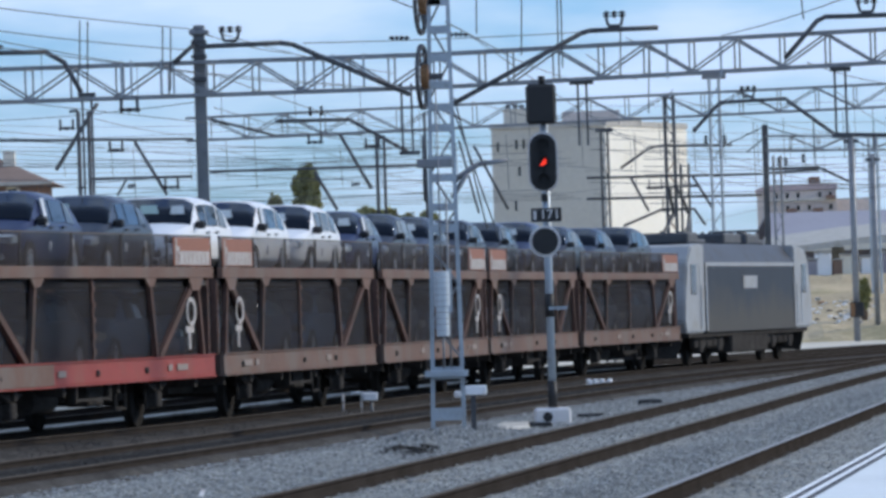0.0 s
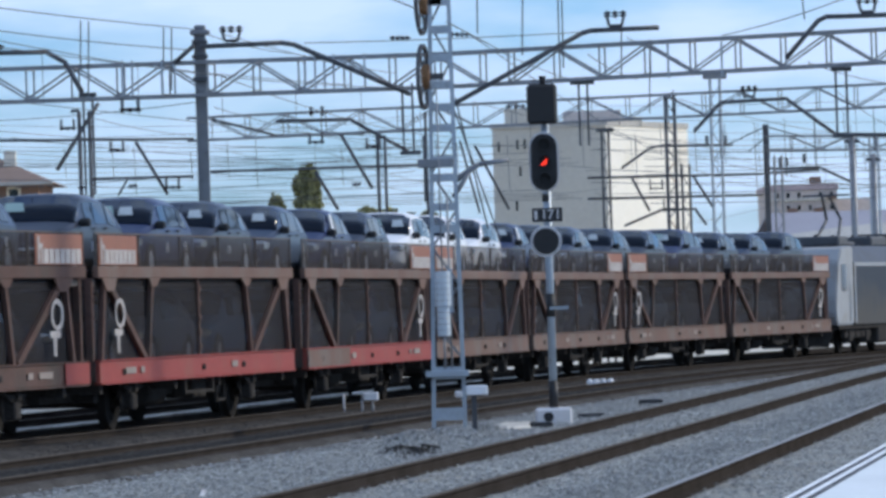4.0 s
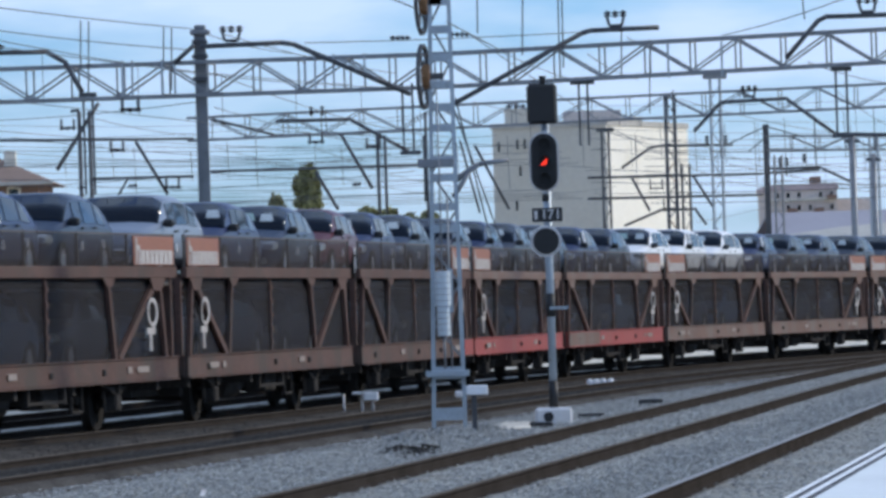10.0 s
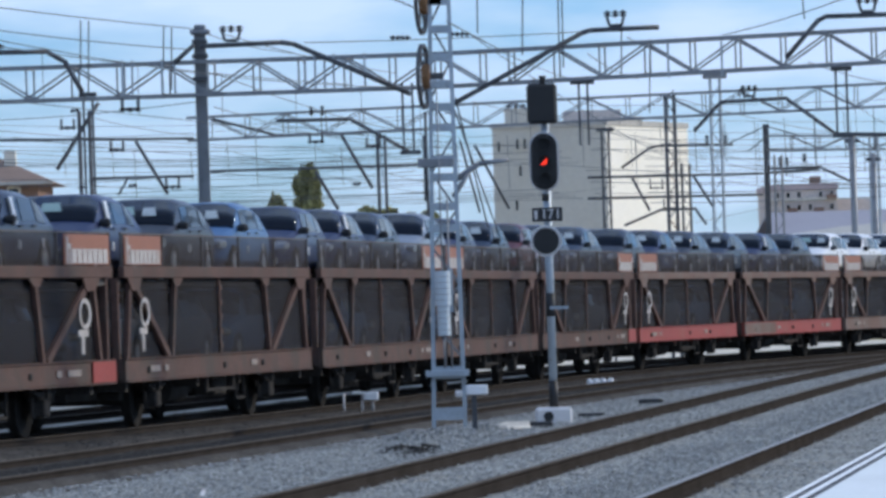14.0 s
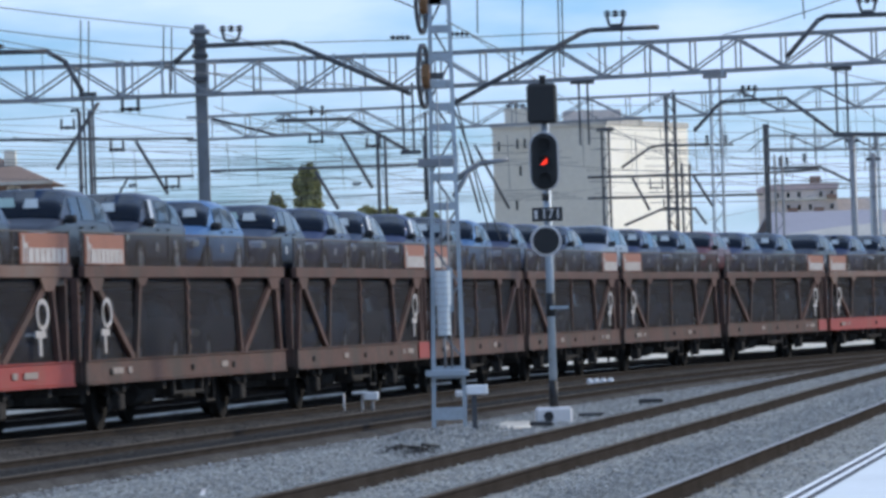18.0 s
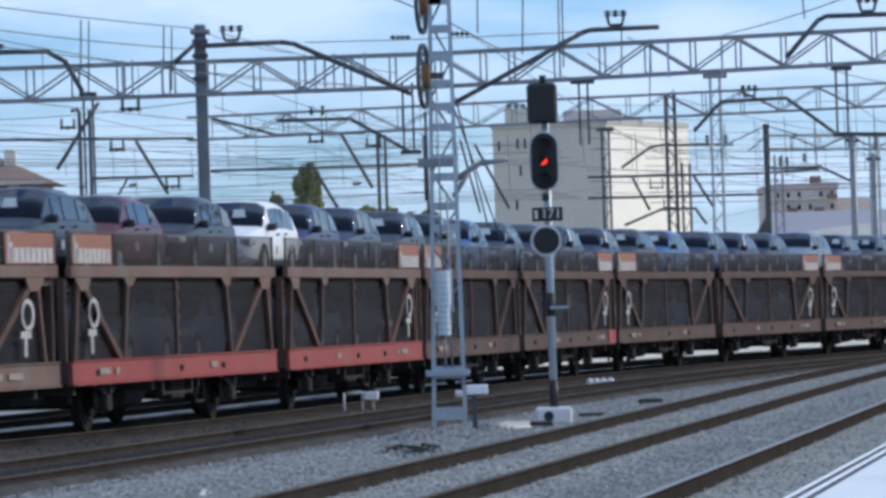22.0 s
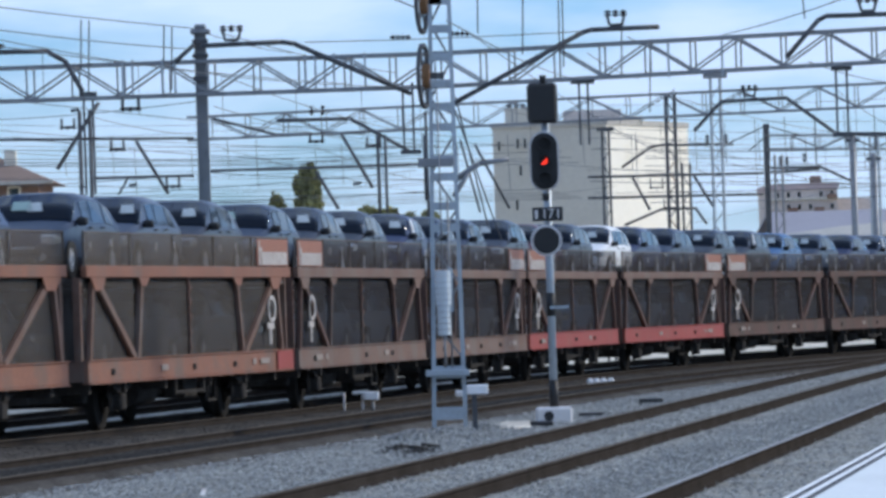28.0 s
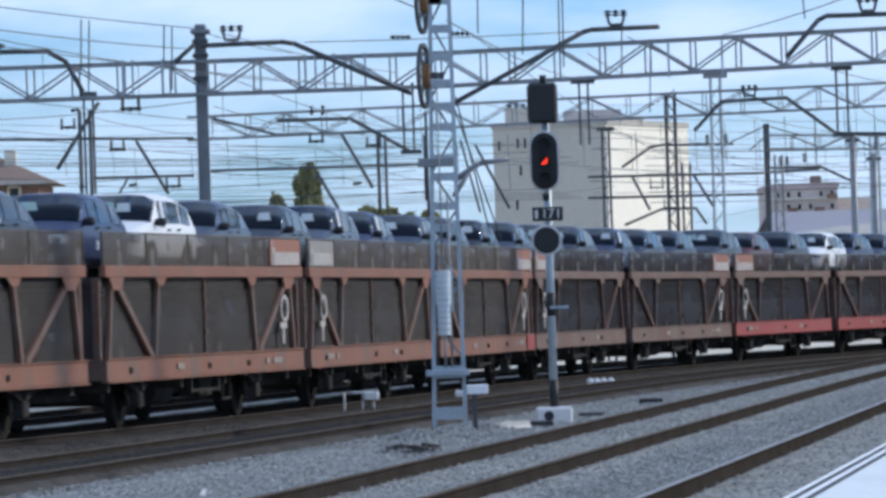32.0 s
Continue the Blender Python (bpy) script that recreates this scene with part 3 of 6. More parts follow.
def carrier_unit(outer):
    """Half of a two-part car carrier; outer: the end (+1 front, -1 rear) that carries the name plates and buffers."""
    u = thing("car_carrier_wagon", "two-deck brown car-carrier wagon unit with dark mesh sides, loaded", "railway wagon", "car carrier train")
    o = outer
    xa, xb = -HALF, HALF + (0.4 if o > 0 else 0.0)
    tip = xb if o > 0 else xa
    for y in (-1, 1):
        # sole beam with a thin flange above and below
        bm = B()
        box(bm, xa, xb, y * (SIDE - 0.05) - 0.05, y * (SIDE - 0.05) + 0.05, 0.80, 1.15, 0.01)
        box(bm, xa, xb, y * (SIDE - 0.04) - 0.07, y * (SIDE - 0.04) + 0.07, 0.775, 0.80)
        box(bm, xa, xb, y * (SIDE - 0.04) - 0.07, y * (SIDE - 0.04) + 0.07, 1.15, 1.17)
        part("side_sill", bm, M_BROWN, u)
        bm = B()
        box(bm, xa, xb, y * (SIDE - 0.03) - 0.05, y * (SIDE - 0.03) + 0.05, 2.48, 2.67, 0.01)
        part("deck_beam", bm, M_BROWN, u)
        for e in (-1, 1) if y < 0 else ():
            # gusset plates under the deck beam
            bm = B()
            plate(bm, [(e * 5.85, y * (SIDE - 0.01), 2.50), (e * 6.85, y * (SIDE - 0.01), 2.50), (e * 6.55, y * (SIDE - 0.01), 2.27), (e * 6.05, y * (SIDE - 0.01), 2.27)], (0, y, 0), 0.02)
            part("gusset", bm, M_BROWN, u)
            bm = B()
            plate(bm, [(e * 2.95, y * (SIDE - 0.01), 2.50), (e * 3.75, y * (SIDE - 0.01), 2.50), (e * 3.55, y * (SIDE - 0.01), 2.34), (e * 3.25, y * (SIDE - 0.01), 2.34)], (0, y, 0), 0.02)
            part("gusset", bm, M_BROWN, u)
            bm = B()
            beam(bm, (e * 3.4, y * (SIDE - 0.05), 2.48), (e * 3.75, y * (SIDE - 0.05), 1.16), 0.08, 0.13)
            part("post", bm, M_BROWN2, u)
            bm = B()
            beam(bm, (e * 6.2, y * (SIDE - 0.05), 2.36), (e * 3.95, y * (SIDE - 0.05), 1.16), 0.08, 0.13)
            part("brace", bm, M_BROWN2, u)
            bm = B()
            beam(bm, (e * 6.55, y * (SIDE - 0.05), 2.40), (e * 6.85, y * (SIDE - 0.05), 1.16), 0.08, 0.12)
            part("end_post", bm, M_BROWN2, u)
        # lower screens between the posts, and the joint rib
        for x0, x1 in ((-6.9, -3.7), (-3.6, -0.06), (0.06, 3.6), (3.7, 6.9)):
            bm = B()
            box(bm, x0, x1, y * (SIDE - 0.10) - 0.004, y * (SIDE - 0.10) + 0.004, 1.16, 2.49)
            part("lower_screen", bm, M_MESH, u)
        bm = B()
        box(bm, -0.05, 0.05, y * (SIDE - 0.08) - 0.02, y * (SIDE - 0.08) + 0.02, 1.16, 2.49)
        for k in range(5):
            box(bm, -0.075, 0.075, y * (SIDE - 0.06) - 0.02, y * (SIDE - 0.06) + 0.02, 1.26 + 0.25 * k, 1.35 + 0.25 * k)
        part("joint_rib", bm, M_GRIMSHADE, u)
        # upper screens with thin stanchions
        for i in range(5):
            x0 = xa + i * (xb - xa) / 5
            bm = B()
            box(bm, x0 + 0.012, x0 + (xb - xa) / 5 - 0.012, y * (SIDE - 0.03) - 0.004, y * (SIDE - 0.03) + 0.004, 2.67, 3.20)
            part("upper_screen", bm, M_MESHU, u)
        for i in range(6):
            x0 = max(xa + 0.02, min(xb - 0.02, xa + i * (xb - xa) / 5))
            bm = B()
            box(bm, x0 - 0.01, x0 + 0.01, y * (SIDE - 0.03) - 0.02, y * (SIDE - 0.03) + 0.02, 2.67, 3.22)
            part("stanchion", bm, M_DECK, u)
        bm = B()
        box(bm, xa, xb, y * (SIDE - 0.03) - 0.012, y * (SIDE - 0.03) + 0.012, 3.19, 3.215)
        part("top_wire", bm, M_DECK, u)
        # name plates: rust-orange above, white bars below
        bm = B()
        box(bm, *sorted((tip - o * 0.12, tip - o * 2.6)), y * SIDE - 0.006, y * SIDE + 0.006, 2.69, 3.17)
        plate_ob = part("name_plate", bm, M_ORANGE, u, "rust-orange name plate with white lettering bars")
        if y < 0:
            left = tip - 2.6 if o > 0 else tip + 0.12
            bm = B()
            for i in range(7):
                x0 = left + 0.42 + 0.285 * i
                box(bm, x0, x0 + 0.235, y * (SIDE + 0.011) - 0.003, y * (SIDE + 0.011) + 0.003, 2.71, 2.94)
            part("lettering", bm, M_MARK, plate_ob, "row of worn white lettering bars")
            bm = B()
            box(bm, left + 0.10, left + 0.19, y * (SIDE + 0.015) - 0.003, y * (SIDE + 0.015) + 0.003, 2.70, 3.14)
            box(bm, left + 0.19, left + 0.36, y * (SIDE + 0.015) - 0.003, y * (SIDE + 0.015) + 0.003, 2.94, 3.02)
            box(bm, left + 0.28, left + 0.36, y * (SIDE + 0.015) - 0.003, y * (SIDE + 0.015) + 0.003, 2.70, 2.94)
            part("tall_letter_bar", bm, M_MARK, plate_ob)
            # round white owner's mark with a tail, on the screen by the end post
            bm = B()
            c = Vector((o * (HALF - 1.26), y * (SIDE + 0.03), 1.91))
            ringv = []
            for k in range(24):
                a = 2 * math.pi * k / 24
                heavy = 0.165 if math.cos(a) > -0.2 else 0.19
                ringv.append([bm.verts.new(c + Vector((rr * 1.3 * math.cos(a), y * dd, rr * math.sin(a)))) for rr, dd in ((0.245, 0), (0.245, 0.012), (heavy, 0.012), (heavy, 0))])
            for k in range(24):
                for q in range(4):
                    bm.faces.new((ringv[k][q], ringv[(k + 1) % 24][q], ringv[(k + 1) % 24][(q + 1) % 4], ringv[k][(q + 1) % 4]))
            box(bm, c.x - 0.36, c.x + 0.14, c.y - 0.006, c.y + 0.010, 1.55, 1.66)
            box(bm, c.x - 0.20, c.x - 0.07, c.y - 0.006, c.y + 0.010, 1.27, 1.55)
            part("owner_mark", bm, M_MARK, u)
            # small white stencil blocks on the sill
            for xx, ww in ((o * 5.2, 0.34), (o * 4.4, 0.12), (-o * 2.2, 0.22)):
                bm = B()
                box(bm, xx - ww, xx + ww, y * (SIDE + 0.024) - 0.003, y * (SIDE + 0.024) + 0.003, 0.93, 1.03)
                part("stencil", bm, M_FADED, u)
            # lashing eyes along the sill, and a step rail on two hangers below it
            for xx in (-5.6, -0.1, 2.9):
                bm = B()
                box(bm, xx - 0.06, xx + 0.06, y * (SIDE + 0.01) - 0.03, y * (SIDE + 0.01) + 0.03, 0.91, 1.01, 0.015)
                part("lashing_eye", bm, M_UNDER, u)
            bm = B()
            for xx in (-1.0, 1.0):
                box(bm, xx - 0.05, xx + 0.05, y * (SIDE - 0.12) - 0.03, y * (SIDE - 0.12) + 0.03, 0.50, 0.80)
            box(bm, -1.0, 1.0, y * (SIDE - 0.12) - 0.02, y * (SIDE - 0.12) + 0.02, 0.52, 0.57)
            part("step_rail", bm, M_UNDER, u)
        # springs, axle guards and boxes
        for x in (-4.3, 4.3):
            bm = B()
            plate(bm, [(x - 0.42, y * 1.12, 0.80), (x + 0.42, y * 1.12, 0.80), (x + 0.22, y * 1.12, 0.30), (x - 0.22, y * 1.12, 0.30)], (0, y, 0), 0.03)
            part("axle_guard", bm, M_UNDER, u)
            bm = B()
            box(bm, x - 0.16, x + 0.16, y * 1.22 - 0.1, y * 1.22 + 0.1, 0.32, 0.60, 0.03)
            part("axle_box", bm, M_UNDER, u)
            bm = B()
            for k in range(5):
                box(bm, x - 0.62 + 0.09 * k, x + 0.62 - 0.09 * k, y * 1.24 - 0.05, y * 1.24 + 0.05, 0.70 - 0.022 * k, 0.718 - 0.022 * k)
            part("leaf_spring", bm, M_UNDER, u)
    bm = B()
    box(bm, xa, xb, -1.36, 1.36, 0.84, 0.90)
    part("lower_deck", bm, M_DECK, u)
    bm = B()
    box(bm, xa, xb, -1.36, 1.36, 2.36, 2.46)
    for y in (-0.75, 0.75):
        box(bm, xa, xb, y - 0.25, y + 0.25, 2.46, 2.475)
    part("upper_deck", bm, M_DECK, u)
    bm = B()
    box(bm, xa, xb, -0.45, 0.45, 0.48, 0.84)
    part("centre_sill", bm, M_UNDER, u)
    for x in (-6.6, -4.3, -1.6, 1.6, 4.3, 6.6):
        bm = B()
        box(bm, x - 0.08, x + 0.08, -1.35, 1.35, 0.62, 0.84)
        part("cross_member", bm, M_UNDER, u)
    for x in (-5.0, -3.6, 3.6, 5.0):
        bm = B()
        box(bm, x - 0.10, x + 0.10, -0.85, 0.85, 0.44, 0.60, 0.03)
        part("brake_beam", bm, M_UNDER, u)
    bm = B()
    rod(bm, (-1.9, -0.75, 0.55), (-0.6, -0.75, 0.55), 0.2, 14)
    part("brake_cylinder", bm, M_UNDER, u)
    bm = B()
    box(bm, 0.5, 1.4, -1.15, -0.75, 0.42, 0.78, 0.03)
    part("equipment_box", bm, M_UNDER, u)
    bm = B()
    rod(bm, (1.9, -1.2, 0.78), (1.9, -1.2, 0.35), 0.03, 6)
    rod(bm, (1.9, -1.2, 0.35), (2.5, -1.2, 0.35), 0.03, 6)
    rod(bm, (2.5, -1.2, 0.35), (2.5, -1.2, 0.78), 0.03, 6)
    part("foot_step", bm, M_UNDER, u)
    for y in (-0.875, 0.875):
        bm = B()
        rod(bm, (tip, y, 0.98), (tip + o * 0.22, y, 0.98), 0.09, 10)
        disc(bm, (tip + o * 0.24, y, 0.98), (1, 0, 0), 0.23, 0.05, 18)
        part("buffer", bm, M_UNDER, u)
    bm = B()
    rod(bm, (tip, 0, 0.95), (tip + o * 0.30, 0, 0.92), 0.05, 8)
    disc(bm, (tip + o * 0.18, 0, 0.86), (0, 1, 0), 0.12, 0.05, 12, 0.07)
    part("coupling", bm, M_UNDER, u)
    for xe in (xa, xb):
        bm = B()
        box(bm, xe - 0.03, xe + 0.03, -1.40, 1.40, 0.82, 1.15)
        for y in (-1.32, 1.32):
            box(bm, xe - 0.05, xe + 0.05, y - 0.06, y + 0.06, 1.15, 2.48)
        part("end_frame", bm, M_BROWN2, u)
        bm = B()
        box(bm, xe - 0.01, xe + 0.01, -1.26, -0.95, 1.17, 2.47)
        part("end_screen", bm, M_MESH, u)
        bm = B()
        box(bm, xe - 0.01, xe + 0.01, 0.95, 1.26, 1.17, 2.47)
        part("end_screen", bm, M_MESH, u)
    # folding bridge plate over the joint
    bm = B()
    box(bm, *sorted((-o * HALF, -o * (HALF + 0.52))), -1.1, -0.5, 2.42, 2.46)
    box(bm, *sorted((-o * HALF, -o * (HALF + 0.52))), 0.5, 1.1, 2.42, 2.46)
    part("bridge_plate", bm, M_DECK, u)
    wheelset(u, -4.3)
    wheelset(u, 4.3)
    return u


def loft_car(kind):
    low = {"hatchback": 0.955, "suv": 0.93}[kind]
    return [(x, w, z0 * low, zb * low * 0.97, zr * low, wr * (1.15 if zr > 1.2 else 1.08)) for x, w, z0, zb, zr, wr in car_outline(kind)]


def car_outline(kind):
    """Stations along the body: x, half width, sill, belt, roof, roof half width."""
    if kind == "hatchback":
        return [(-2.02, 0.70, 0.42, 0.80, 0.82, 0.60), (-1.98, 0.80, 0.26, 0.90, 0.93, 0.66), (-1.90, 0.86, 0.24, 0.90, 0.96, 0.66), (-1.52, 0.87, 0.24, 0.91, 1.30, 0.58),
                (-0.9, 0.88, 0.22, 0.94, 1.445, 0.57), (-0.1, 0.88, 0.22, 0.93, 1.48, 0.57), (0.45, 0.88, 0.22, 0.92, 1.44, 0.57), (1.02, 0.87, 0.22, 0.91, 0.985, 0.75),
                (1.60, 0.84, 0.24, 0.80, 0.86, 0.60), (1.90, 0.76, 0.26, 0.66, 0.72, 0.52), (2.02, 0.62, 0.34, 0.56, 0.58, 0.45)]
    return [(-2.16, 0.74, 0.45, 0.86, 0.88, 0.62), (-2.12, 0.84, 0.30, 0.98, 1.00, 0.70), (-2.06, 0.89, 0.28, 0.96, 1.03, 0.70), (-1.70, 0.90, 0.27, 0.97, 1.40, 0.62),
            (-0.9, 0.91, 0.26, 1.00, 1.55, 0.62), (-0.1, 0.91, 0.26, 0.99, 1.58, 0.60), (0.52, 0.91, 0.26, 0.98, 1.54, 0.60), (1.08, 0.90, 0.26, 0.97, 1.05, 0.77),
            (1.72, 0.87, 0.28, 0.88, 0.93, 0.64), (2.03, 0.80, 0.30, 0.74, 0.80, 0.56), (2.16, 0.66, 0.40, 0.62, 0.64, 0.48)]


def section(st):
    x, w, z0, zb, zr, wr = st
    half = [(w * 0.86, z0), (w * 0.97, z0 + 0.12), (w, (z0 + zb) / 2 + 0.05), (w * 0.975, zb), (wr + 0.10 * min(1, (zr - zb) * 2), zr - 0.10 * min(1, (zr - zb) * 2)), (wr * 0.9, zr), (wr * 0.45, zr + 0.025)]
    return [(x, y, z) for y, z in half] + [(x, -y, z) for y, z in half[::-1]]


def car(kind, detail=True):
    """A new car facing +x, its tyres on z = 0."""
    sts = loft_car(kind)
    c = thing("car", "", "car", "cars on the train")
    bm = B()
    rings = [[bm.verts.new(v) for v in section(s)] for s in sts]
    n = len(rings[0])
    for i in range(len(rings) - 1):
        for k in range(n):
            f = bm.faces.new((rings[i][k], rings[i][(k + 1) % n], rings[i + 1][(k + 1) % n], rings[i + 1][k]))
            f.smooth = True
    bm.faces.new(rings[0])
    bm.faces.new(rings[-1][::-1])
    # creases along the belt line and the sill
    for i in range(len(rings) - 1):
        for k in (1, 3, 4, n - 5, n - 4, n - 2):
            crease = bm.edges.get((rings[i][k], rings[i + 1][k]))
            if crease:
                crease.smooth = False
    part("body", bm, CAR_PAINT["graphite"], c)

    def pane(name, pts, out, material=M_GLASS, lift=0.012):
        b2 = B()
        o = Vector(out).normalized() * lift
        plate(b2, [Vector(p) + o * 0.1 for p in pts], out, lift)
        return part(name, b2, material, c)

    def edge(i, k, f):
        """A point on station i between the belt (f=0) and the roof edge (f=1)."""
        sec = section(sts[i])
        a, b = Vector(sec[3]), Vector(sec[4])
        p = a.lerp(b, f)
        return Vector((p.x, p.y * k, p.z))

    for k in (1, -1):
        # quarter, rear door and front door windows
        for (i, j, f0, f1) in ((3, 4, 0.08, 0.12), (4, 5, 0.04, 0.06), (5, 6, 0.05, 0.12)):
            a, b, d, e = edge(i, k, 0.12), edge(j, k, 0.12), edge(j, k, 0.93), edge(i, k, 0.93)
            q = [a.lerp(b, f0), a.lerp(b, 1 - f1), e.lerp(d, 1 - f1), e.lerp(d, f0 + (0.35 if i == 3 and kind == "hatchback" else 0.02))]
            pane("side_window", q, (0, k, 0.35))
    def glazing(name, i, j, f0, f1, out):
        """Curved glass from side to side, between two stations."""
        o = Vector(out).normalized()
        b2 = B()
        lo = [Vector(p).lerp(Vector(q), f0) for p, q in zip(section(sts[i])[4:10], section(sts[j])[4:10])]
        hi = [Vector(p).lerp(Vector(q), f1) for p, q in zip(section(sts[i])[4:10], section(sts[j])[4:10])]
        layers = [[[b2.verts.new(p + o * d) for p in row] for row in (lo, hi)] for d in (-0.01, 0.016)]
        n = len(lo)
        for k in range(n - 1):
            for la in layers:
                b2.faces.new((la[0][k], la[0][k + 1], la[1][k + 1], la[1][k])).smooth = True
            for row in (0, 1):
                b2.faces.new((layers[0][row][k], layers[0][row][k + 1], layers[1][row][k + 1], layers[1][row][k]))
        for k in (0, n - 1):
            b2.faces.new((layers[0][0][k], layers[0][1][k], layers[1][1][k], layers[1][0][k]))
        return part(name, b2, M_SCREEN, c)

    glazing("rear_window", 2, 3, 0.04, 0.86, (-1, 0, 0.35))
    glazing("windscreen", 6, 7, 0.03, 0.98, (0.6, 0, 0.8))
    # transport papers behind the windscreen, and white foam guards on the doors
    top_p, low_p = Vector(section(sts[6])[6]), Vector(section(sts[7])[6])
    up = (top_p - low_p).normalized() * 0.12
    for yy, ww, ff in ((0.36, 0.13, 0.55), (-0.08, 0.18, 0.5)) if detail else ():
        mid = top_p.lerp(low_p, ff) + Vector((0.012, 0, 0.03))
        mid.y = yy
        side = Vector((0, ww, 0))
        bm = B()
        plate(bm, [mid - side - up, mid + side - up, mid + side * 0.7 + up, mid - side * 0.9 + up], (0.6, 0, 0.8), 0.004)
        part("paper_sheet", bm, M_SHEET if yy > 0 else M_PALEGREEN, c, "pale transport paper on the windscreen")
    if detail:
        bm = B()
        base, tip = edge(5, 1, 0.0).lerp(edge(6, 1, 0.0), 0.9), edge(5, 1, 1.0).lerp(edge(6, 1, 1.0), 0.75)
        beam(bm, base + Vector((0, 0.035, 0)), tip + Vector((0, 0.03, 0)), 0.06, 0.10)
        part("pillar_strip", bm, M_PAPER, c, "white protective strip on the door pillar")
    for k in (1, -1):
        for xg, zg in ((sts[4][0] - 0.25, 0.60), (sts[5][0] + 0.25, 0.56)) if detail else ():
            bm = B()
            box(bm, xg - 0.035, xg + 0.035, *sorted((k * (sts[4][1] - 0.02), k * (sts[4][1] + 0.03))), zg - 0.09, zg + 0.06, 0.01)
            part("door_guard", bm, M_PAPER, c, "white foam door guard")
    x0, w0, zb0 = sts[1][0], sts[1][1], sts[1][3]
    for k in (1, -1):
        bm = B()
        top = zb0 + 0.02
        box(bm, x0 - 0.03, x0 + 0.16, *sorted((k * (w0 - 0.17), k * (w0 + 0.012))), zb0 - 0.24, top, 0.02)
        part("tail_light", bm, M_TAIL, c)
        bm = B()
        xf, wf, zf = sts[-3][0], sts[-3][1], sts[-3][3]
        box(bm, xf - 0.05, xf + 0.37, *sorted((k * (wf - 0.30), k * (wf - 0.02))), zf - 0.20, zf - 0.02, 0.04)
        part("headlight", bm, M_LAMP, c)
        if not detail:
            continue
        bm = B()
        disc(bm, (sts[-1][0] - 0.06, k * 0.60, 0.36), (1, 0, 0), 0.065, 0.10, 14)
        part("fog_lamp", bm, M_LAMP, c)
        bm = B()
        box(bm, sts[6][0] + 0.24, sts[6][0] + 0.36, *sorted((k * (sts[6][1] - 0.04), k * (sts[6][1] + 0.15))), sts[6][3] + 0.01, sts[6][3] + 0.15, 0.035)
        part("wing_mirror", bm, M_BLACK, c)
        bm = B()
        box(bm, sts[4][0] + 0.1, sts[4][0] + 0.26, *sorted((k * (sts[4][1] - 0.01), k * (sts[4][1] + 0.02))), 0.83, 0.86)
        part("door_handle", bm, M_BLACK, c)
        bm = B()
        box(bm, sts[5][0] + 0.02, sts[5][0] + 0.18, *sorted((k * (sts[5][1] - 0.01), k * (sts[5][1] + 0.02))), 0.82, 0.85)
        part("door_handle", bm, M_BLACK, c)
    bm = B()
    box(bm, sts[0][0] - 0.04, sts[1][0] + 0.08, -w0 + 0.03, w0 - 0.03, 0.30, 0.56, 0.04)
    part("rear_bumper", bm, M_BLACK, c)
    bm = B()
    box(bm, sts[-1][0] - 0.16, sts[-1][0] + 0.03, -0.56, 0.56, 0.40, 0.53, 0.03)
    part("grille", bm, M_BLACK, c)
    if detail:
        bm = B()
        box(bm, sts[-1][0] - 0.05, sts[-1][0] + 0.045, -0.50, 0.50, 0.485, 0.525, 0.01)
        part("grille_bar", bm, M_LAMP, c, "bright chrome grille bar")
    bm = B()
    box(bm, sts[-1][0] - 0.2, sts[-1][0] + 0.028, -0.50, 0.50, 0.26, 0.36, 0.03)
    part("air_intake", bm, M_BLACK, c)
    bm = B()
    box(bm, sts[0][0] - 0.052, sts[0][0] - 0.03, -0.26, 0.26, 0.60, 0.71)
    part("number_plate", bm, M_WHITE, c)
    wx = 1.28
    rad = 0.31 if kind == "hatchback" else 0.33
    for x in (-wx, wx - 0.03):
        for k in (1, -1):
            bm = B()
            disc(bm, (x, k * (sts[4][1] - 0.10), rad), (0, 1, 0), rad, 0.22, 22, rad * 0.62)
            w = part("wheel", bm, M_RUBBER, c)
            bm = B()
            yk = k * (sts[4][1] - 0.02)
            disc(bm, (x, yk, rad), (0, 1, 0), rad * 0.66, 0.03, 20, rad * 0.56)
            disc(bm, (x, yk, rad), (0, 1, 0), rad * 0.18, 0.04, 12)
            for q in range(5):
                a = q * 1.2566
                beam(bm, (x + rad * 0.12 * math.cos(a), yk, rad + rad * 0.12 * math.sin(a)), (x + rad * 0.6 * math.cos(a), yk, rad + rad * 0.6 * math.sin(a)), 0.03, 0.07)
            part("rim", bm, M_RIM, w)
    return c


def raise_parts(ob, base, k):
    """Stretch every part above a height, to set the roofline."""
    for o in ob.children_recursive:
        if o.type == "MESH" and not o.name.startswith(("wheel", "axle", "bogie")):
            for v in o.data.vertices:
                if v.co.z > base:
                    v.co.z = base + (v.co.z - base) * k


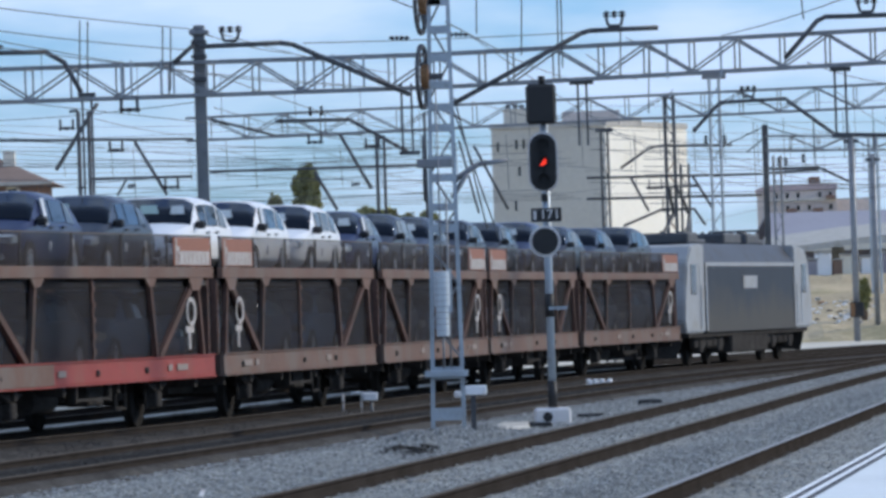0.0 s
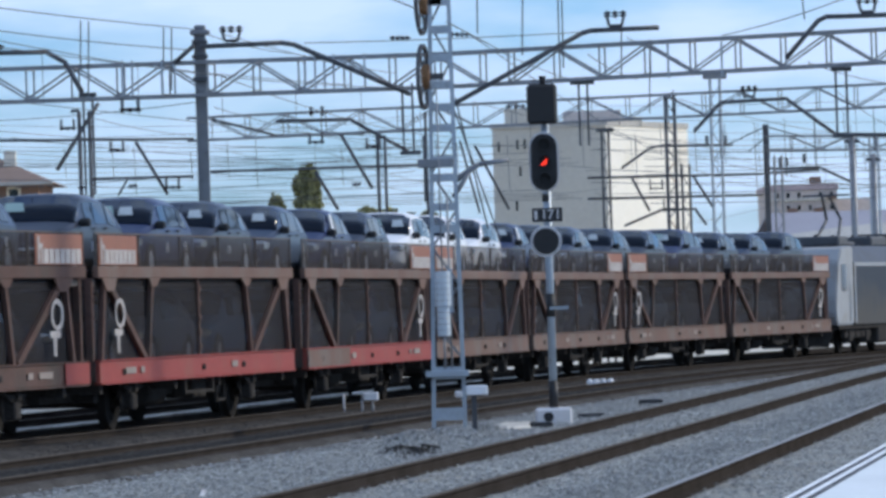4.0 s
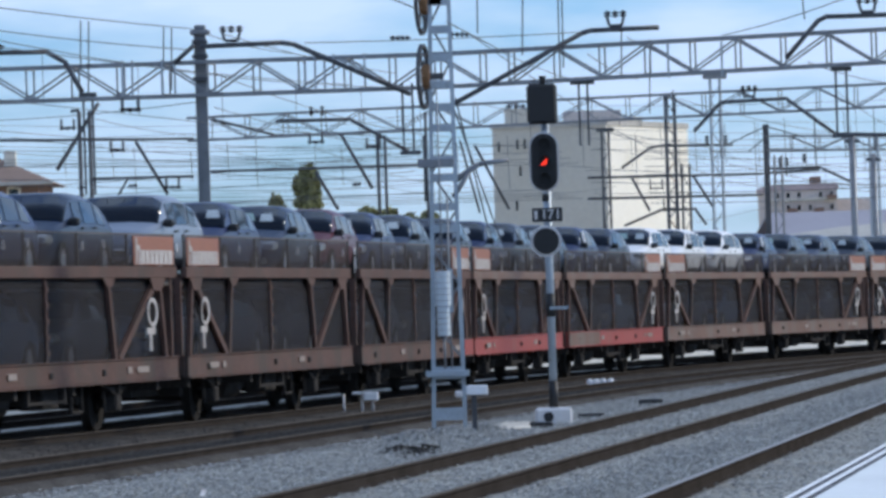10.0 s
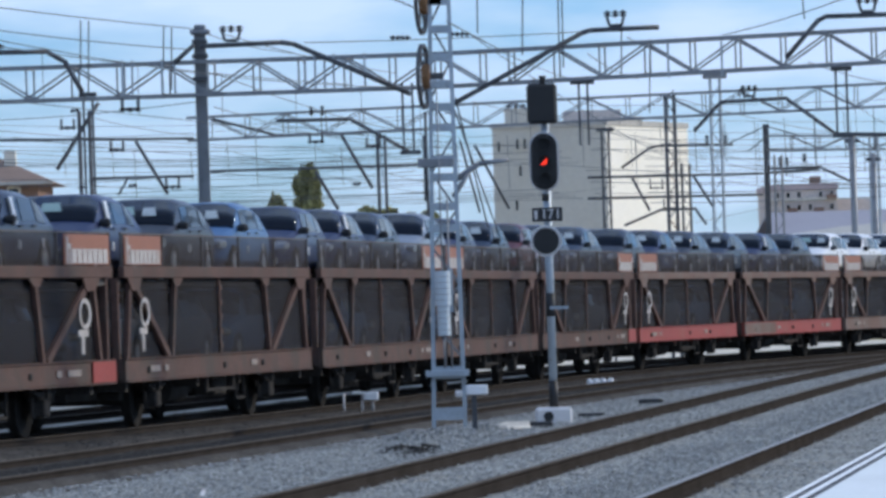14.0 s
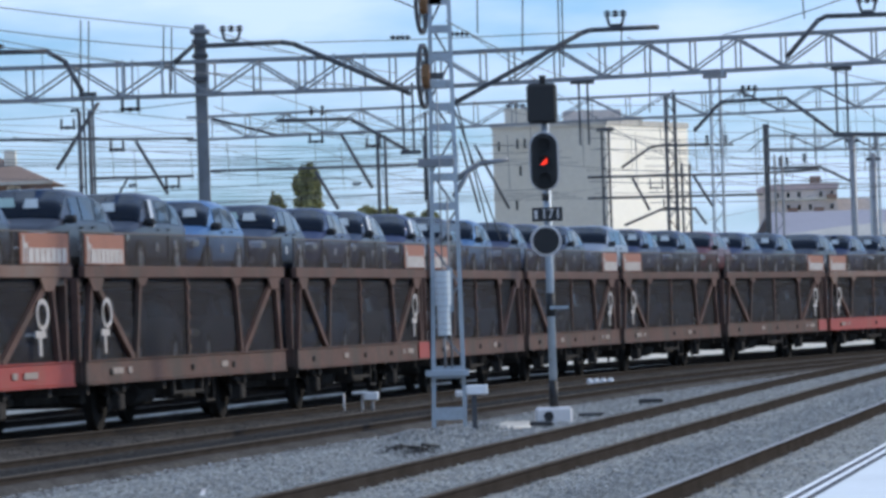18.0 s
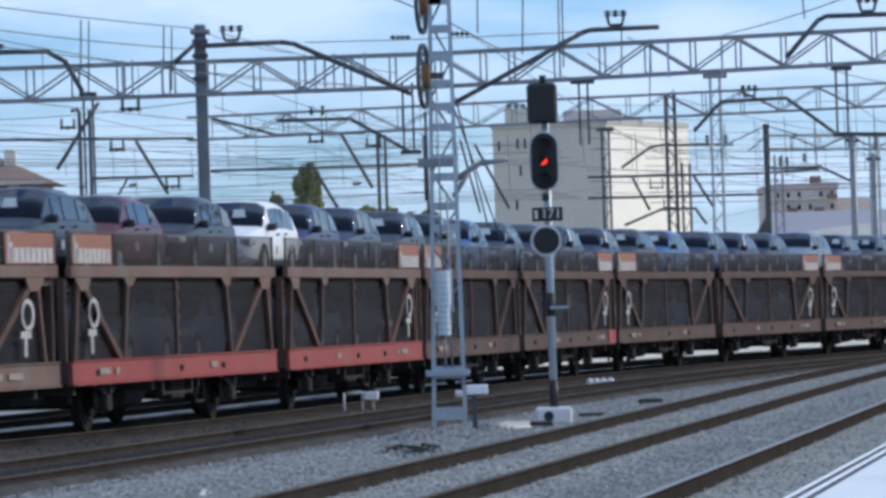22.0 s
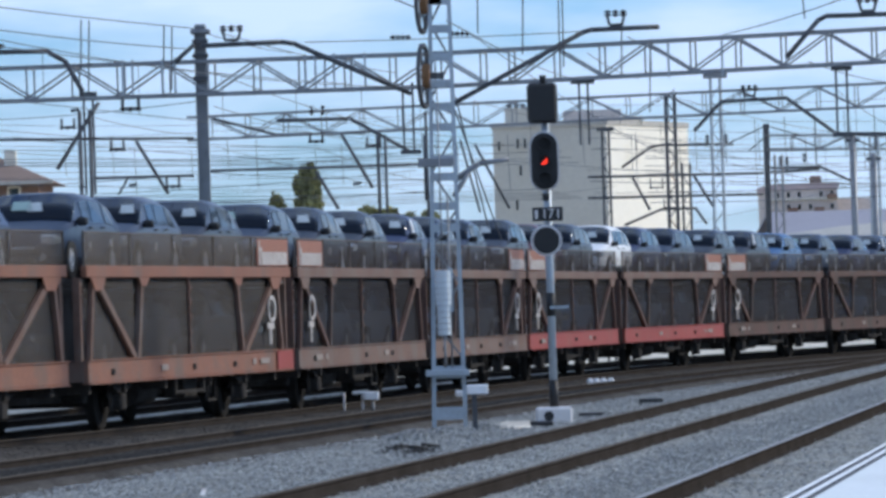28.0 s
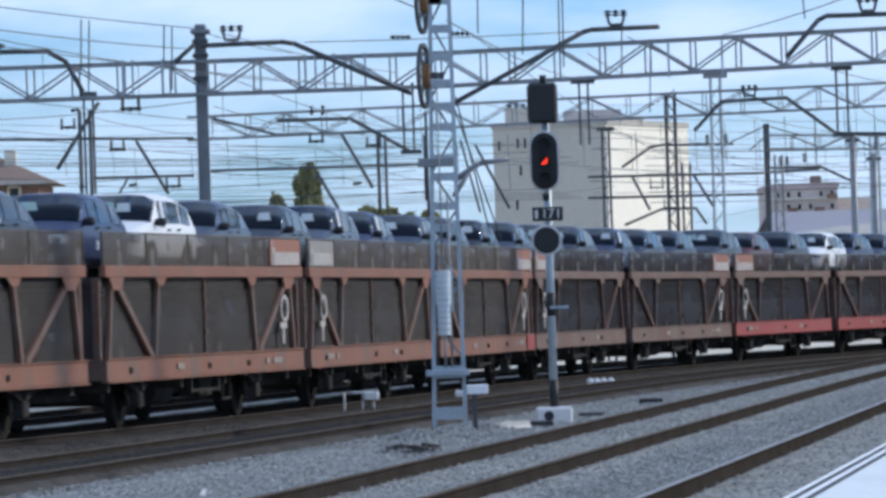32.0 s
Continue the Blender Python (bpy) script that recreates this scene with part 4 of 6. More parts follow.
def locomotive():
    """Grey electric locomotive with white cabs, facing +x; its middle over the origin."""
    lo = thing("locomotive", "grey electric freight locomotive with a white rear cab", "locomotive", "car carrier train")
    half = 9.0

    def hull(bm, prof, y0, y1):
        # a side outline drawn in x and z, between two widths
        a = [bm.verts.new((x, y0, z)) for x, z in prof]
        b = [bm.verts.new((x, y1, z)) for x, z in prof]
        bm.faces.new(a)
        bm.faces.new(b[::-1])
        for i in range(len(prof)):
            j = (i + 1) % len(prof)
            bm.faces.new((a[i], a[j], b[j], b[i]))

    bm = B()
    hull(bm, [(-6.6, 0.95), (6.6, 0.95), (6.6, 2.80), (-6.6, 2.80)], -1.48, 1.48)
    part("body", bm, M_LSIDE, lo, "grey body side, dusty below")
    bm = B()
    a = [(-6.6, -1.48, 2.80), (-6.6, 1.48, 2.80), (-6.6, 1.05, 3.32), (-6.6, -1.05, 3.32)]
    lo_r = [bm.verts.new(p) for p in a]
    hi_r = [bm.verts.new((-p[0] - 0.0, p[1], p[2])) for p in a]
    bm.faces.new(lo_r)
    bm.faces.new(hi_r[::-1])
    for i in range(4):
        bm.faces.new((lo_r[i], lo_r[(i + 1) % 4], hi_r[(i + 1) % 4], hi_r[i]))
    part("roof", bm, M_LROOF, lo, "pale sloping roof flank")
    for y in (-1, 1):

        bm = B()
        box(bm, -6.55, 6.55, y * 1.485 - 0.008, y * 1.485 + 0.008, 2.70, 2.80)
        part("side_stripe", bm, M_LWHITE, lo, "pale stripe under the roof")
        for xx in (-6.52, 6.52):
            bm = B()
            box(bm, xx - 0.10, xx + 0.10, y * 1.498 - 0.005, y * 1.498 + 0.005, 1.0, 2.80)
            part("end_stripe", bm, M_LWHITE, lo, "pale upright stripe at the body end")
        bm = B()
        box(bm, -1.3, 0.7, y * 1.497 - 0.006, y * 1.497 + 0.006, 2.10, 2.44)
        part("emblem_bar", bm, M_LWHITE, lo, "pale rectangular emblem")
    for e in (-1, 1):
        bm = B()
        prof = [(e * 6.6, 0.95), (e * 9.15, 0.95), (e * 9.35, 1.25), (e * 9.28, 1.75), (e * 8.85, 2.85), (e * 8.3, 3.22), (e * 6.6, 3.30)]
        hull(bm, prof if e > 0 else prof[::-1], -1.46, 1.46)
        bmesh.ops.bevel(bm, geom=bm.edges[:], offset=0.05, segments=2, affect="EDGES")
        cab = part("cab", bm, M_LWHITE, lo, "white driver's cab")
        for y in (-1, 1):
            bm = B()
            box(bm, *sorted((e * 7.75, e * 8.45)), y * 1.465 - 0.012, y * 1.465 + 0.012, 1.95, 2.75, 0.005)
            part("cab_window", bm, M_SCREEN, cab)
            bm = B()
            box(bm, *sorted((e * 6.75, e * 7.30)), y * 1.464 - 0.01, y * 1.464 + 0.01, 1.05, 2.75)
            part("cab_door", bm, M_LWHITE, cab)
            for hx in (6.70, 7.36):
                bm = B()
                rod(bm, (e * hx, y * 1.52, 1.1), (e * hx, y * 1.52, 2.2), 0.015, 6)
                part("handrail", bm, M_STEELL, cab)
            bm = B()
            box(bm, *sorted((e * 9.28, e * 9.40)), y * 0.95 - 0.14, y * 0.95 + 0.14, 1.20, 1.38, 0.02)
            part("headlamp", bm, M_LAMP, cab)
            bm = B()
            rod(bm, (e * 9.1, y * 0.875, 1.02), (e * 9.6, y * 0.875, 1.02), 0.1, 10)
            disc(bm, (e * 9.62, y * 0.875, 1.02), (1, 0, 0), 0.24, 0.05, 18)
            part("buffer", bm, M_UNDER, cab)
        bm = B()
        plate(bm, [(e * 9.14, -1.15, 2.12), (e * 9.14, 1.15, 2.12), (e * 8.87, 1.05, 2.82), (e * 8.87, -1.05, 2.82)], (e, 0, 0.5), 0.03)
        part("windscreen", bm, M_SCREEN, cab)
        bm = B()
        plate(bm, [(e * 8.8, -1.3, 0.95), (e * 8.8, 1.3, 0.95), (e * 9.0, 1.1, 0.25), (e * 9.0, -1.1, 0.25)], (e, 0, 0), 0.04)
        part("snow_plough", bm, M_UNDER, lo)
        # folded pantograph and its base
        px = 5.2 if e > 0 else -3.3
        bm = B()
        box(bm, px - 0.9, px + 0.9, -0.62, 0.62, 3.34, 3.46, 0.03)
        pan = part("pantograph", bm, M_STEELD, lo, "raised pantograph" if e < 0 else "folded pantograph")
        for y in (-0.4, 0.4):
            bm = B()
            rod(bm, (px - 0.7, y, 3.45), (px + 0.6, y * 0.6, 3.62 if e > 0 else 4.15), 0.055, 6)
            part("lower_arm", bm, M_STEELD, pan)
            bm = B()
            rod(bm, (px + 0.6, y * 0.6, 3.62 if e > 0 else 4.15), (px - 0.5, y * 0.3, 3.70 if e > 0 else 4.85), 0.05, 6)
            part("upper_arm", bm, M_STEELD, pan)
        bm = B()
        rod(bm, (px - 0.5, -0.8, 3.72 if e > 0 else 4.88), (px - 0.5, 0.8, 3.72 if e > 0 else 4.88), 0.035, 6)
        part("collector_bow", bm, M_STEELD, pan)
        # bogie
        bm = B()
        for y in (-1.15, 1.15):
            box(bm, e * 5.2 - 2.0, e * 5.2 + 2.0, y - 0.1, y + 0.1, 0.50, 0.86, 0.04)
            for x in (-1.3, 1.3):
                box(bm, e * 5.2 + x - 0.25, e * 5.2 + x + 0.25, y - 0.16, y + 0.16, 0.38, 0.76, 0.04)
                rod(bm, (e * 5.2 + x * 0.35, y, 0.55), (e * 5.2 + x * 0.35, y, 0.98), 0.14, 10)
        part("bogie_frame", bm, M_UNDER, lo)
    bm = B()
    box(bm, -2.6, 2.6, -1.38, 1.38, 0.30, 0.95, 0.05)
    part("transformer_tank", bm, M_UNDER, lo)
    bm = B()
    box(bm, -8.7, 8.7, -1.40, 1.40, 0.82, 0.96)
    part("solebar", bm, M_UNDER, lo)
    for x, w in ((-5.4, 1.4), (0.2, 2.4), (3.2, 1.8)):
        bm = B()
        box(bm, x - w / 2, x + w / 2, -0.9, 0.9, 3.32, 3.62, 0.05)
        part("roof_box", bm, M_STEELD, lo)
    for x in (-4.2, -1.6, 1.5, 4.2):
        bm = B()
        for k in range(4):
            disc(bm, (x, 0.3, 3.42 + 0.07 * k), (0, 0, 1), 0.1, 0.03, 12)
        rod(bm, (x, 0.3, 3.3), (x, 0.3, 3.7), 0.05, 8)
        part("roof_insulator", bm, M_INSUL, lo)
    for x in (-6.5, -3.9, 3.9, 6.5):
        ws = wheelset(lo, x)
        ws.location.z = 0.46
    raise_parts(lo, 0.95, 1.09)
    return lo


UNIT_FRONT, UNIT_REAR = carrier_unit(1), carrier_unit(-1)


def recolour(ob, names, material):
    for o in ob.children:
        if o.name.split(".")[0] in names:
            o.material_slots[0].link = "OBJECT"
            o.material_slots[0].material = material


WAGONS = 10
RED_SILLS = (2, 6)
SHADED = (3, 4, 5)      # wagons in darkened paint and mesh, for cloud shade on them
# wagons darkened less, for weaker shade
HALF_SHADED = (0, 1, 2, 6, 7)
units = []      # (object, distance of its middle behind the first coupling)
for w in range(WAGONS):
    for half, proto in ((0, UNIT_FRONT), (1, UNIT_REAR)):
        ob = proto if w == 0 else copy_thing(proto, Matrix())
        units.append((ob, PITCH * (w - 1) + PITCH * (0.25 + 0.5 * half)))
        if w in SHADED:
            recolour(ob, ("side_sill", "deck_beam", "gusset", "post", "brace", "end_post", "end_frame"), M_GRIMSHADE)
            recolour(ob, ("lower_screen", "end_screen"), M_MESHSHADE)
            recolour(ob, ("upper_screen",), M_MESHUSHADE)
            ob["label"] = "two-deck brown car-carrier wagon unit, darkened for shade, with dark mesh sides, loaded"
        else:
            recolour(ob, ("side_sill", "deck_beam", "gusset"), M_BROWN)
            recolour(ob, ("post", "brace", "end_post", "end_frame"), M_GRIMSHADE if w in HALF_SHADED else M_BROWN2)
            recolour(ob, ("lower_screen", "end_screen"), M_MESHSHADE if w in HALF_SHADED else M_MESH)
            recolour(ob, ("upper_screen",), M_MESHUSHADE if w in HALF_SHADED else M_MESHU)
            if w in HALF_SHADED:
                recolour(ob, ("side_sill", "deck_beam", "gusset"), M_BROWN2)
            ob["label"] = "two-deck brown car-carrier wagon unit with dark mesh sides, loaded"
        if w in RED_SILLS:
            recolour(ob, ("side_sill",), M_SHADERED if w in SHADED else M_RED)
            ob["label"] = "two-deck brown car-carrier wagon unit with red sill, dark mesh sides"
recolour(units[17][0], ("name_plate",), M_GREYP)
for w in (3, 5, 8):
    bm = B()
    box(bm, HALF - 0.9, HALF + 0.38, -(SIDE + 0.03) - 0.006, -(SIDE + 0.03) + 0.006, 0.81, 1.14)
    part("sill_patch", bm, M_RED, units[2 * w][0], "repainted red sill end")
bm = B()
box(bm, -HALF + 0.02, -HALF + 4.4, -(SIDE + 0.03) - 0.006, -(SIDE + 0.03) + 0.006, 0.81, 1.14)
part("sill_patch", bm, M_BROWN2, units[4][0], "unpainted brown stretch of the sill")
LOCO = locomotive()
units.append((LOCO, -PITCH - 10.2))

# cars: six above and six below on each pair of units
SEATS = (3.3, 8.1, 12.7, 18.1, 23.1, 28.15)     # usual places along a pair of units
PLACES = {1: (3.3, 8.1, 12.7, 18.02, 23.32, 28.4), 2: (3.5, 8.12, 12.88, 18.2, 22.92, 27.82), 3: (3.5, 8.4, 13.05, 17.81, 23.1, 28.12), 4: (3.62, 8.07, 12.57, 18.2, 22.85, 28.14),
          5: (3.04, 7.39, 12.39, 18.0, 22.95, 27.9), 6: (3.38, 8.22, 12.58, 18.23, 23.45, 28.18), 7: (3.9, 8.4, 12.8, 18.38, 23.41, 28.31), 8: (2.98, 7.78, 12.03, 18.48, 23.2, 28.15)}
PAINTS = ("slate", "graphite", "navy", "steel", "slate", "black", "graphite", "navy", "navy", "slate")
SPECIAL = {(1, 3): ("white", "suv"), (1, 4): ("white", "suv"), (1, 5): ("white", "suv"), (3, 2): ("red", "hatchback"), (3, 5): ("silver", "suv"),
           (4, 3): ("blue", "hatchback"), (5, 3): ("blue", "hatchback"), (6, 4): ("red", "hatchback"), (6, 2): ("white", "suv"), (9, 1): ("white", "suv"), (7, 1): ("slate", "hatchback"), (7, 2): ("navy", "hatchback"), (8, 2): ("slate", "hatchback"), (8, 4): ("steel", "suv")}
WORDS = {"slate": "slate-grey", "graphite": "graphite", "navy": "dark blue", "steel": "steel-grey", "black": "black", "white": "white", "silver": "blue-grey", "blue": "bright blue", "red": "maroon"}
CARS = {"hatchback": car("hatchback"), "suv": car("suv"), "screened": car("hatchback", False)}
used = set()
loads = []      # (object, distance behind, height of the deck)
rng = random.Random(7)
for w in range(WAGONS):
    for deck, z in (("upper", 2.475), ("lower", 0.90)):
        for i, seat in enumerate(PLACES.get(w, SEATS) if deck == "upper" else SEATS):
            paint, kind = PAINTS[rng.randrange(10)], rng.choice(("hatchback", "suv", "hatchback", "hatchback"))
            if deck == "lower":
                kind = "screened"
                paint = rng.choice(("slate", "steel", "navy", "graphite", "silver", "blue"))
            elif (w, i) in SPECIAL:
                paint, kind = SPECIAL[(w, i)]
            if kind in used:
                ob = copy_thing(CARS[kind], Matrix())
            else:
                ob = CARS[kind]
                used.add(kind)
            recolour(ob, ("body",), CAR_PAINT[paint])
            if deck == "lower":
                ob["label"] = WORDS[paint] + " new hatchback behind the wagon's lower side screens"
            else:
                ob["label"] = WORDS[paint] + " new " + {"hatchback": "hatchback", "suv": "crossover"}[kind] + " on the wagon's upper deck"
            loads.append((ob, PITCH * (w - 1) + seat + rng.uniform(-0.15, 0.15) * (deck == "lower"), z))


# the transport papers differ from car to car
pick = random.Random(31)
for ob, behind, z in loads:
    for sheet in [o for o in ob.children if o.name.startswith("paper_sheet")]:
        if pick.random() < 0.3:
            bpy.data.objects.remove(sheet)
        else:
            sheet.matrix_basis = Matrix.Translation((0, pick.uniform(-0.22, 0.22), 0))
    for strip in [o for o in ob.children if o.name.startswith("pillar_strip")]:
        if pick.random() < 0.72:
            bpy.data.objects.remove(strip)


def motions():
    """The train runs along the first track; every unit and car is keyed each second, the wheels more often."""
    for ob, behind in units:
        rows = []
        for t in range(33):
            s = lead(t) - behind
            a, b = T1.at(s - 4.3)[0], T1.at(s + 4.3)[0]
            d = b - a
            rows.append((t, Matrix.Translation((a + b) / 2) @ Matrix.Rotation(math.atan2(d.y, d.x), 4, "Z")))
        walk(ob, rows)
        for ws in [o for o in ob.children if o.name.startswith("wheelset")]:
            at = Matrix.Translation(ws.location)
            walk(ws, [(k / 10, at @ Matrix.Rotation((lead(k / 10) - lead(0)) / 0.46, 4, "Y")) for k in range(321)])
    for ob, behind, z in loads:
        rows = []
        for t in range(33):
            p, a = T1.at(lead(t) - behind, 0, z)
            rows.append((t, Matrix.Translation(p) @ Matrix.Rotation(a + math.pi, 4, "Z")))
        walk(ob, rows)


# ---- overhead line ----
def truss(name, label, y, x0, z0, x1, z1, depth, panel, spans, r=0.045, mate=None, wide=0.5, skew=0.15, kink=None):
    """A box-section lattice crossbeam, set slightly askew; z0 and z1 are its upper edge's heights at its ends.
    kink: (x, z) where the upper edge changes its slope. spans: (from, to, first node) of each run of equal panels."""
    mate = mate or M_STEEL
    t = thing(name, label, "gantry", "overhead line gantries")

    def top(x):
        return float(np.interp(x, [x0, x1], [z0, z1])) if kink is None else float(np.interp(x, [x0, kink[0], x1], [z0, kink[1], z1]))

    def bar(kind, xa, ya, za, xb, yb, zb, w, h):
        bm = B()
        beam(bm, (xa, ya, za), (xb, yb, zb), w, h)
        part(kind, bm, mate, t)

    for dy, dx in ((-wide / 2, 0.0), (wide / 2, skew)):
        for dz in (0, -depth):
            stops = (x0, x1) if kink is None else (x0, kink[0], x1)
            for xa, xb in zip(stops, stops[1:]):
                bar("chord", xa, y + dy, top(xa) + dz, xb, y + dy, top(xb) + dz, r * 1.5, r * 2.0)
        for lo, hi, first in spans:
            x = first
            while x < hi + panel:
                for x2, kind in ((x, "vertical"), (x + panel / 2, "vertical")):
                    if lo < x2 < hi:
                        bar(kind, x2 + dx, y + dy, top(x2) - r, x2 + dx, y + dy, top(x2) - depth + r, r, r * 1.1)
                for x2 in (x - panel / 2, x + panel / 2):
                    if lo < x2 < hi and lo < x < hi:
                        bar("diagonal", x + dx, y + dy, top(x) - r, x2 + dx, y + dy, top(x2) - depth + r, r, r * 1.1)
                x += panel
    for lo, hi, first in spans:
        x = first
        while x < hi + panel:
            for xx in (x, x + panel / 2):
                if lo < xx < hi:
                    for dz in (-r, -depth + r):
                        bar("cross_tie", xx, y - wide / 2, top(xx) + dz, xx + skew, y + wide / 2, top(xx) + dz, r, r)
            x += panel
    return t


def tube_run(name, bm_parent, y, pts, r, material):
    """A bent tube through points (x, z) in a plane across the tracks."""
    bm = B()
    for (xa, za), (xb, zb) in zip(pts, pts[1:]):
        rod(bm, (xa, y, za), (xb, y, zb), r, 10)
    for x, z in pts[1:-1]:
        bmesh.ops.create_icosphere(bm, subdivisions=2, radius=r, matrix=Matrix.Translation((x, y, z)))
    return part(name, bm, material, bm_parent)


def insulator(parent, p, tall=0.3, r=0.07, sheds=4, up=(0, 0, 1)):
    bm = B()
    p, up = Vector(p), Vector(up).normalized()
    rod(bm, p, p + up * tall, r * 0.4, 8)
    for k in range(sheds):
        disc(bm, p + up * tall * (k + 0.7) / (sheds + 0.4), up, r, tall / sheds * 0.45, 14)
    return part("insulator", bm, M_INSUL, parent)


def cradle(parent, x, y, z, w=0.42, h=0.24, stands=True):
    """A small U-shaped bracket with three insulators: feeders rest on it, or a catenary hangs in it."""
    bm = B()
    if stands:
        pts = [(-0.5, h), (-0.36, 0.0), (0.36, 0.0), (0.5, h)]
    else:
        pts = [(-0.46, 0.04), (-0.46, -h), (0.46, -h), (0.46, 0.04)]
    for (xa, za), (xb, zb) in zip(pts, pts[1:]):
        rod(bm, (x + xa * w, y, z + za), (x + xb * w, y, z + zb), 0.04, 6)
    part("feeder_bracket", bm, M_STEELD, parent)
    for e in (-0.45, 0.0, 0.45):
        insulator(parent, (x + e * w, y, z + (h - 0.05 if stands else -h - 0.07)), 0.17 if stands else 0.11, 0.085, 2, (0, 0, 1))


A_Y, B_Y, C_Y = 135.0, 190.0, 300.0
gantry_a = truss("gantry", "grey box-lattice overhead-line crossbeam spanning the yard", A_Y, -16.0, 7.99, 16.0, 8.40, 0.80, 2.20, ((-16.0, 1.5, -15.45), (1.6, 16.0, -1.56)), 0.042, kink=(0.2, 8.03))
for pts in ([(-11.5, 8.39), (-9.43, 8.37), (-8.98, 8.10), (-8.59, 7.36)], [(0.33, 6.77), (3.55, 8.41), (3.75, 8.46), (5.40, 8.48)], [(8.45, 7.64), (9.25, 8.52), (9.45, 8.61), (13.5, 8.61)]):
    tube_run("feeder_arm", gantry_a, A_Y - 0.45, pts, 0.062, M_STEELD)
cradle(gantry_a, 4.35, A_Y - 0.45, 8.56)
cradle(gantry_a, 10.45, A_Y - 0.45, 8.70)
cradle(gantry_a, -7.45, A_Y - 0.3, 7.14, 0.42, 0.22, False)
for x, z in ((-10.6, 8.45),):
    insulator(gantry_a, (x, A_Y - 0.45, z), 0.14, 0.16, 2)
# posts that hang from the crossbeam and carry the arms below
for x, z1 in ((-8.60, 4.9), (-8.38, 4.9), (-0.86, 5.64), (-0.62, 5.63), (3.42, 5.7), (3.63, 5.7), (9.66, 5.73), (9.92, 5.73)):
    bm = B()
    beam(bm, (x, A_Y, 7.35), (x, A_Y, z1), 0.05, 0.07)
    part("hanging_post", bm, M_STEELD, gantry_a)
for x0, x1, z in ((-0.95, -0.45, 5.66), (9.55, 10.05, 5.74), (9.55, 10.05, 7.35), (3.22, 3.80, 7.23), (-8.7, -8.28, 7.32)):
    bm = B()
    box(bm, x0, x1, A_Y - 0.06, A_Y + 0.06, z - 0.05, z + 0.05)
    part("post_shoe", bm, M_STEELD, gantry_a)
# droppers and small fittings on the lattice
for x in (-7.62, -7.38, -6.66, -6.35, -3.2, -2.95, -2.72, -2.5, -1.75, 5.6, 6.9):
    bm = B()
    beam(bm, (x, A_Y - 0.3, 8.1), (x, A_Y - 0.3, 7.25), 0.05, 0.05)
    part("lattice_strap", bm, M_STEELL, gantry_a)

mast_a = thing("steel_mast", "tall grey steel mast with capped top at the gantry", "mast", "overhead line masts")
bm = B()
for dx in (-0.13, 0.13):
    box(bm, -5.73 + dx - 0.012, -5.73 + dx + 0.012, A_Y - 0.14, A_Y + 0.14, -0.3, 8.75)
box(bm, -5.73 - 0.12, -5.73 + 0.12, A_Y - 0.03, A_Y + 0.03, -0.3, 8.75)
part("column", bm, M_STEEL, mast_a)
bm = B()
box(bm, -5.96, -5.48, A_Y - 0.2, A_Y + 0.2, 8.68, 8.80, 0.03)
box(bm, -5.86, -5.58, A_Y - 0.15, A_Y + 0.15, 8.80, 8.92, 0.03)
part("mast_cap", bm, M_STEEL, mast_a)
tube_run("bracket_arm", mast_a, A_Y - 0.4, [(-5.7, 8.38), (-3.75, 8.41), (-3.45, 8.36), (-0.65, 7.06)], 0.062, M_STEELD)
tube_run("bracket_strut", mast_a, A_Y - 0.4, [(-6.35, 8.0), (-5.85, 8.42)], 0.055, M_STEELD)
cradle(mast_a, -4.95, A_Y - 0.4, 8.5, 0.44, 0.24)
for z in (8.5, 8.15, 7.6):
    bm = B()
    box(bm, -5.92, -5.54, A_Y - 0.18, A_Y - 0.14, z - 0.05, z + 0.05)
    part("clamp", bm, M_STEELD, mast_a)
bm = B()
box(bm, -6.1, -5.36, A_Y - 0.37, A_Y + 0.37, -0.3, -0.08, 0.03)
part("footing", bm, M_CONCRETE, mast_a)

gantry_b = truss("gantry", "grey lattice overhead-line crossbeam farther along the yard", B_Y, -8.6, 8.68, 22.0, 9.2, 0.78, 2.6, ((-8.6, 22.0, -7.9),), 0.036, M_STEEL)
for pts in ([(8.69, 7.66), (9.63, 8.62), (11.85, 8.68), (13.51, 7.41), (16.5, 7.29)], [(-5.53, 8.47), (-3.02, 8.45), (-0.94, 7.22)], [(15.3, 7.9), (17.2, 9.3)]):
    tube_run("feeder_arm", gantry_b, B_Y - 0.4, pts, 0.065, M_STEELD)
for x, z, up in ((10.6, 8.78, True), (-4.2, 7.98, False), (-10.9, 7.9, False), (-9.0, 6.62, False)):
    if x > -8.6:
        cradle(gantry_b, x, B_Y - 0.4, z, 0.46, 0.26, up)
for x in (-4.33, -3.95):
    insulator(gantry_b, (x, B_Y - 0.4, 8.6), 0.34, 0.07, 3)
tube_run("tie_tube", gantry_b, B_Y, [(-7.74, 8.62), (-5.54, 7.99), (-2.65, 7.97)], 0.05, M_STEELD)
for x in (7.75, 8.05):
    bm = B()
    beam(bm, (x, B_Y - 0.15, 8.95), (x, B_Y - 0.15, -0.3), 0.10, 0.10)
    beam(bm, (x, B_Y + 0.15, 8.95), (x, B_Y + 0.15, -0.3), 0.10, 0.10)
    part("column_leg", bm, M_STEELD, gantry_b)
for k in range(22):
    z = 0.3 + k * 0.4
    bm = B()
    e = 1 if k % 2 else -1
    beam(bm, (7.9 - 0.15 * e, B_Y - 0.15, z), (7.9 + 0.15 * e, B_Y - 0.15, z + 0.4), 0.03, 0.04)
    part("column_lacing", bm, M_RUST if k in (10, 14, 15, 19) else M_STEELD, gantry_b)

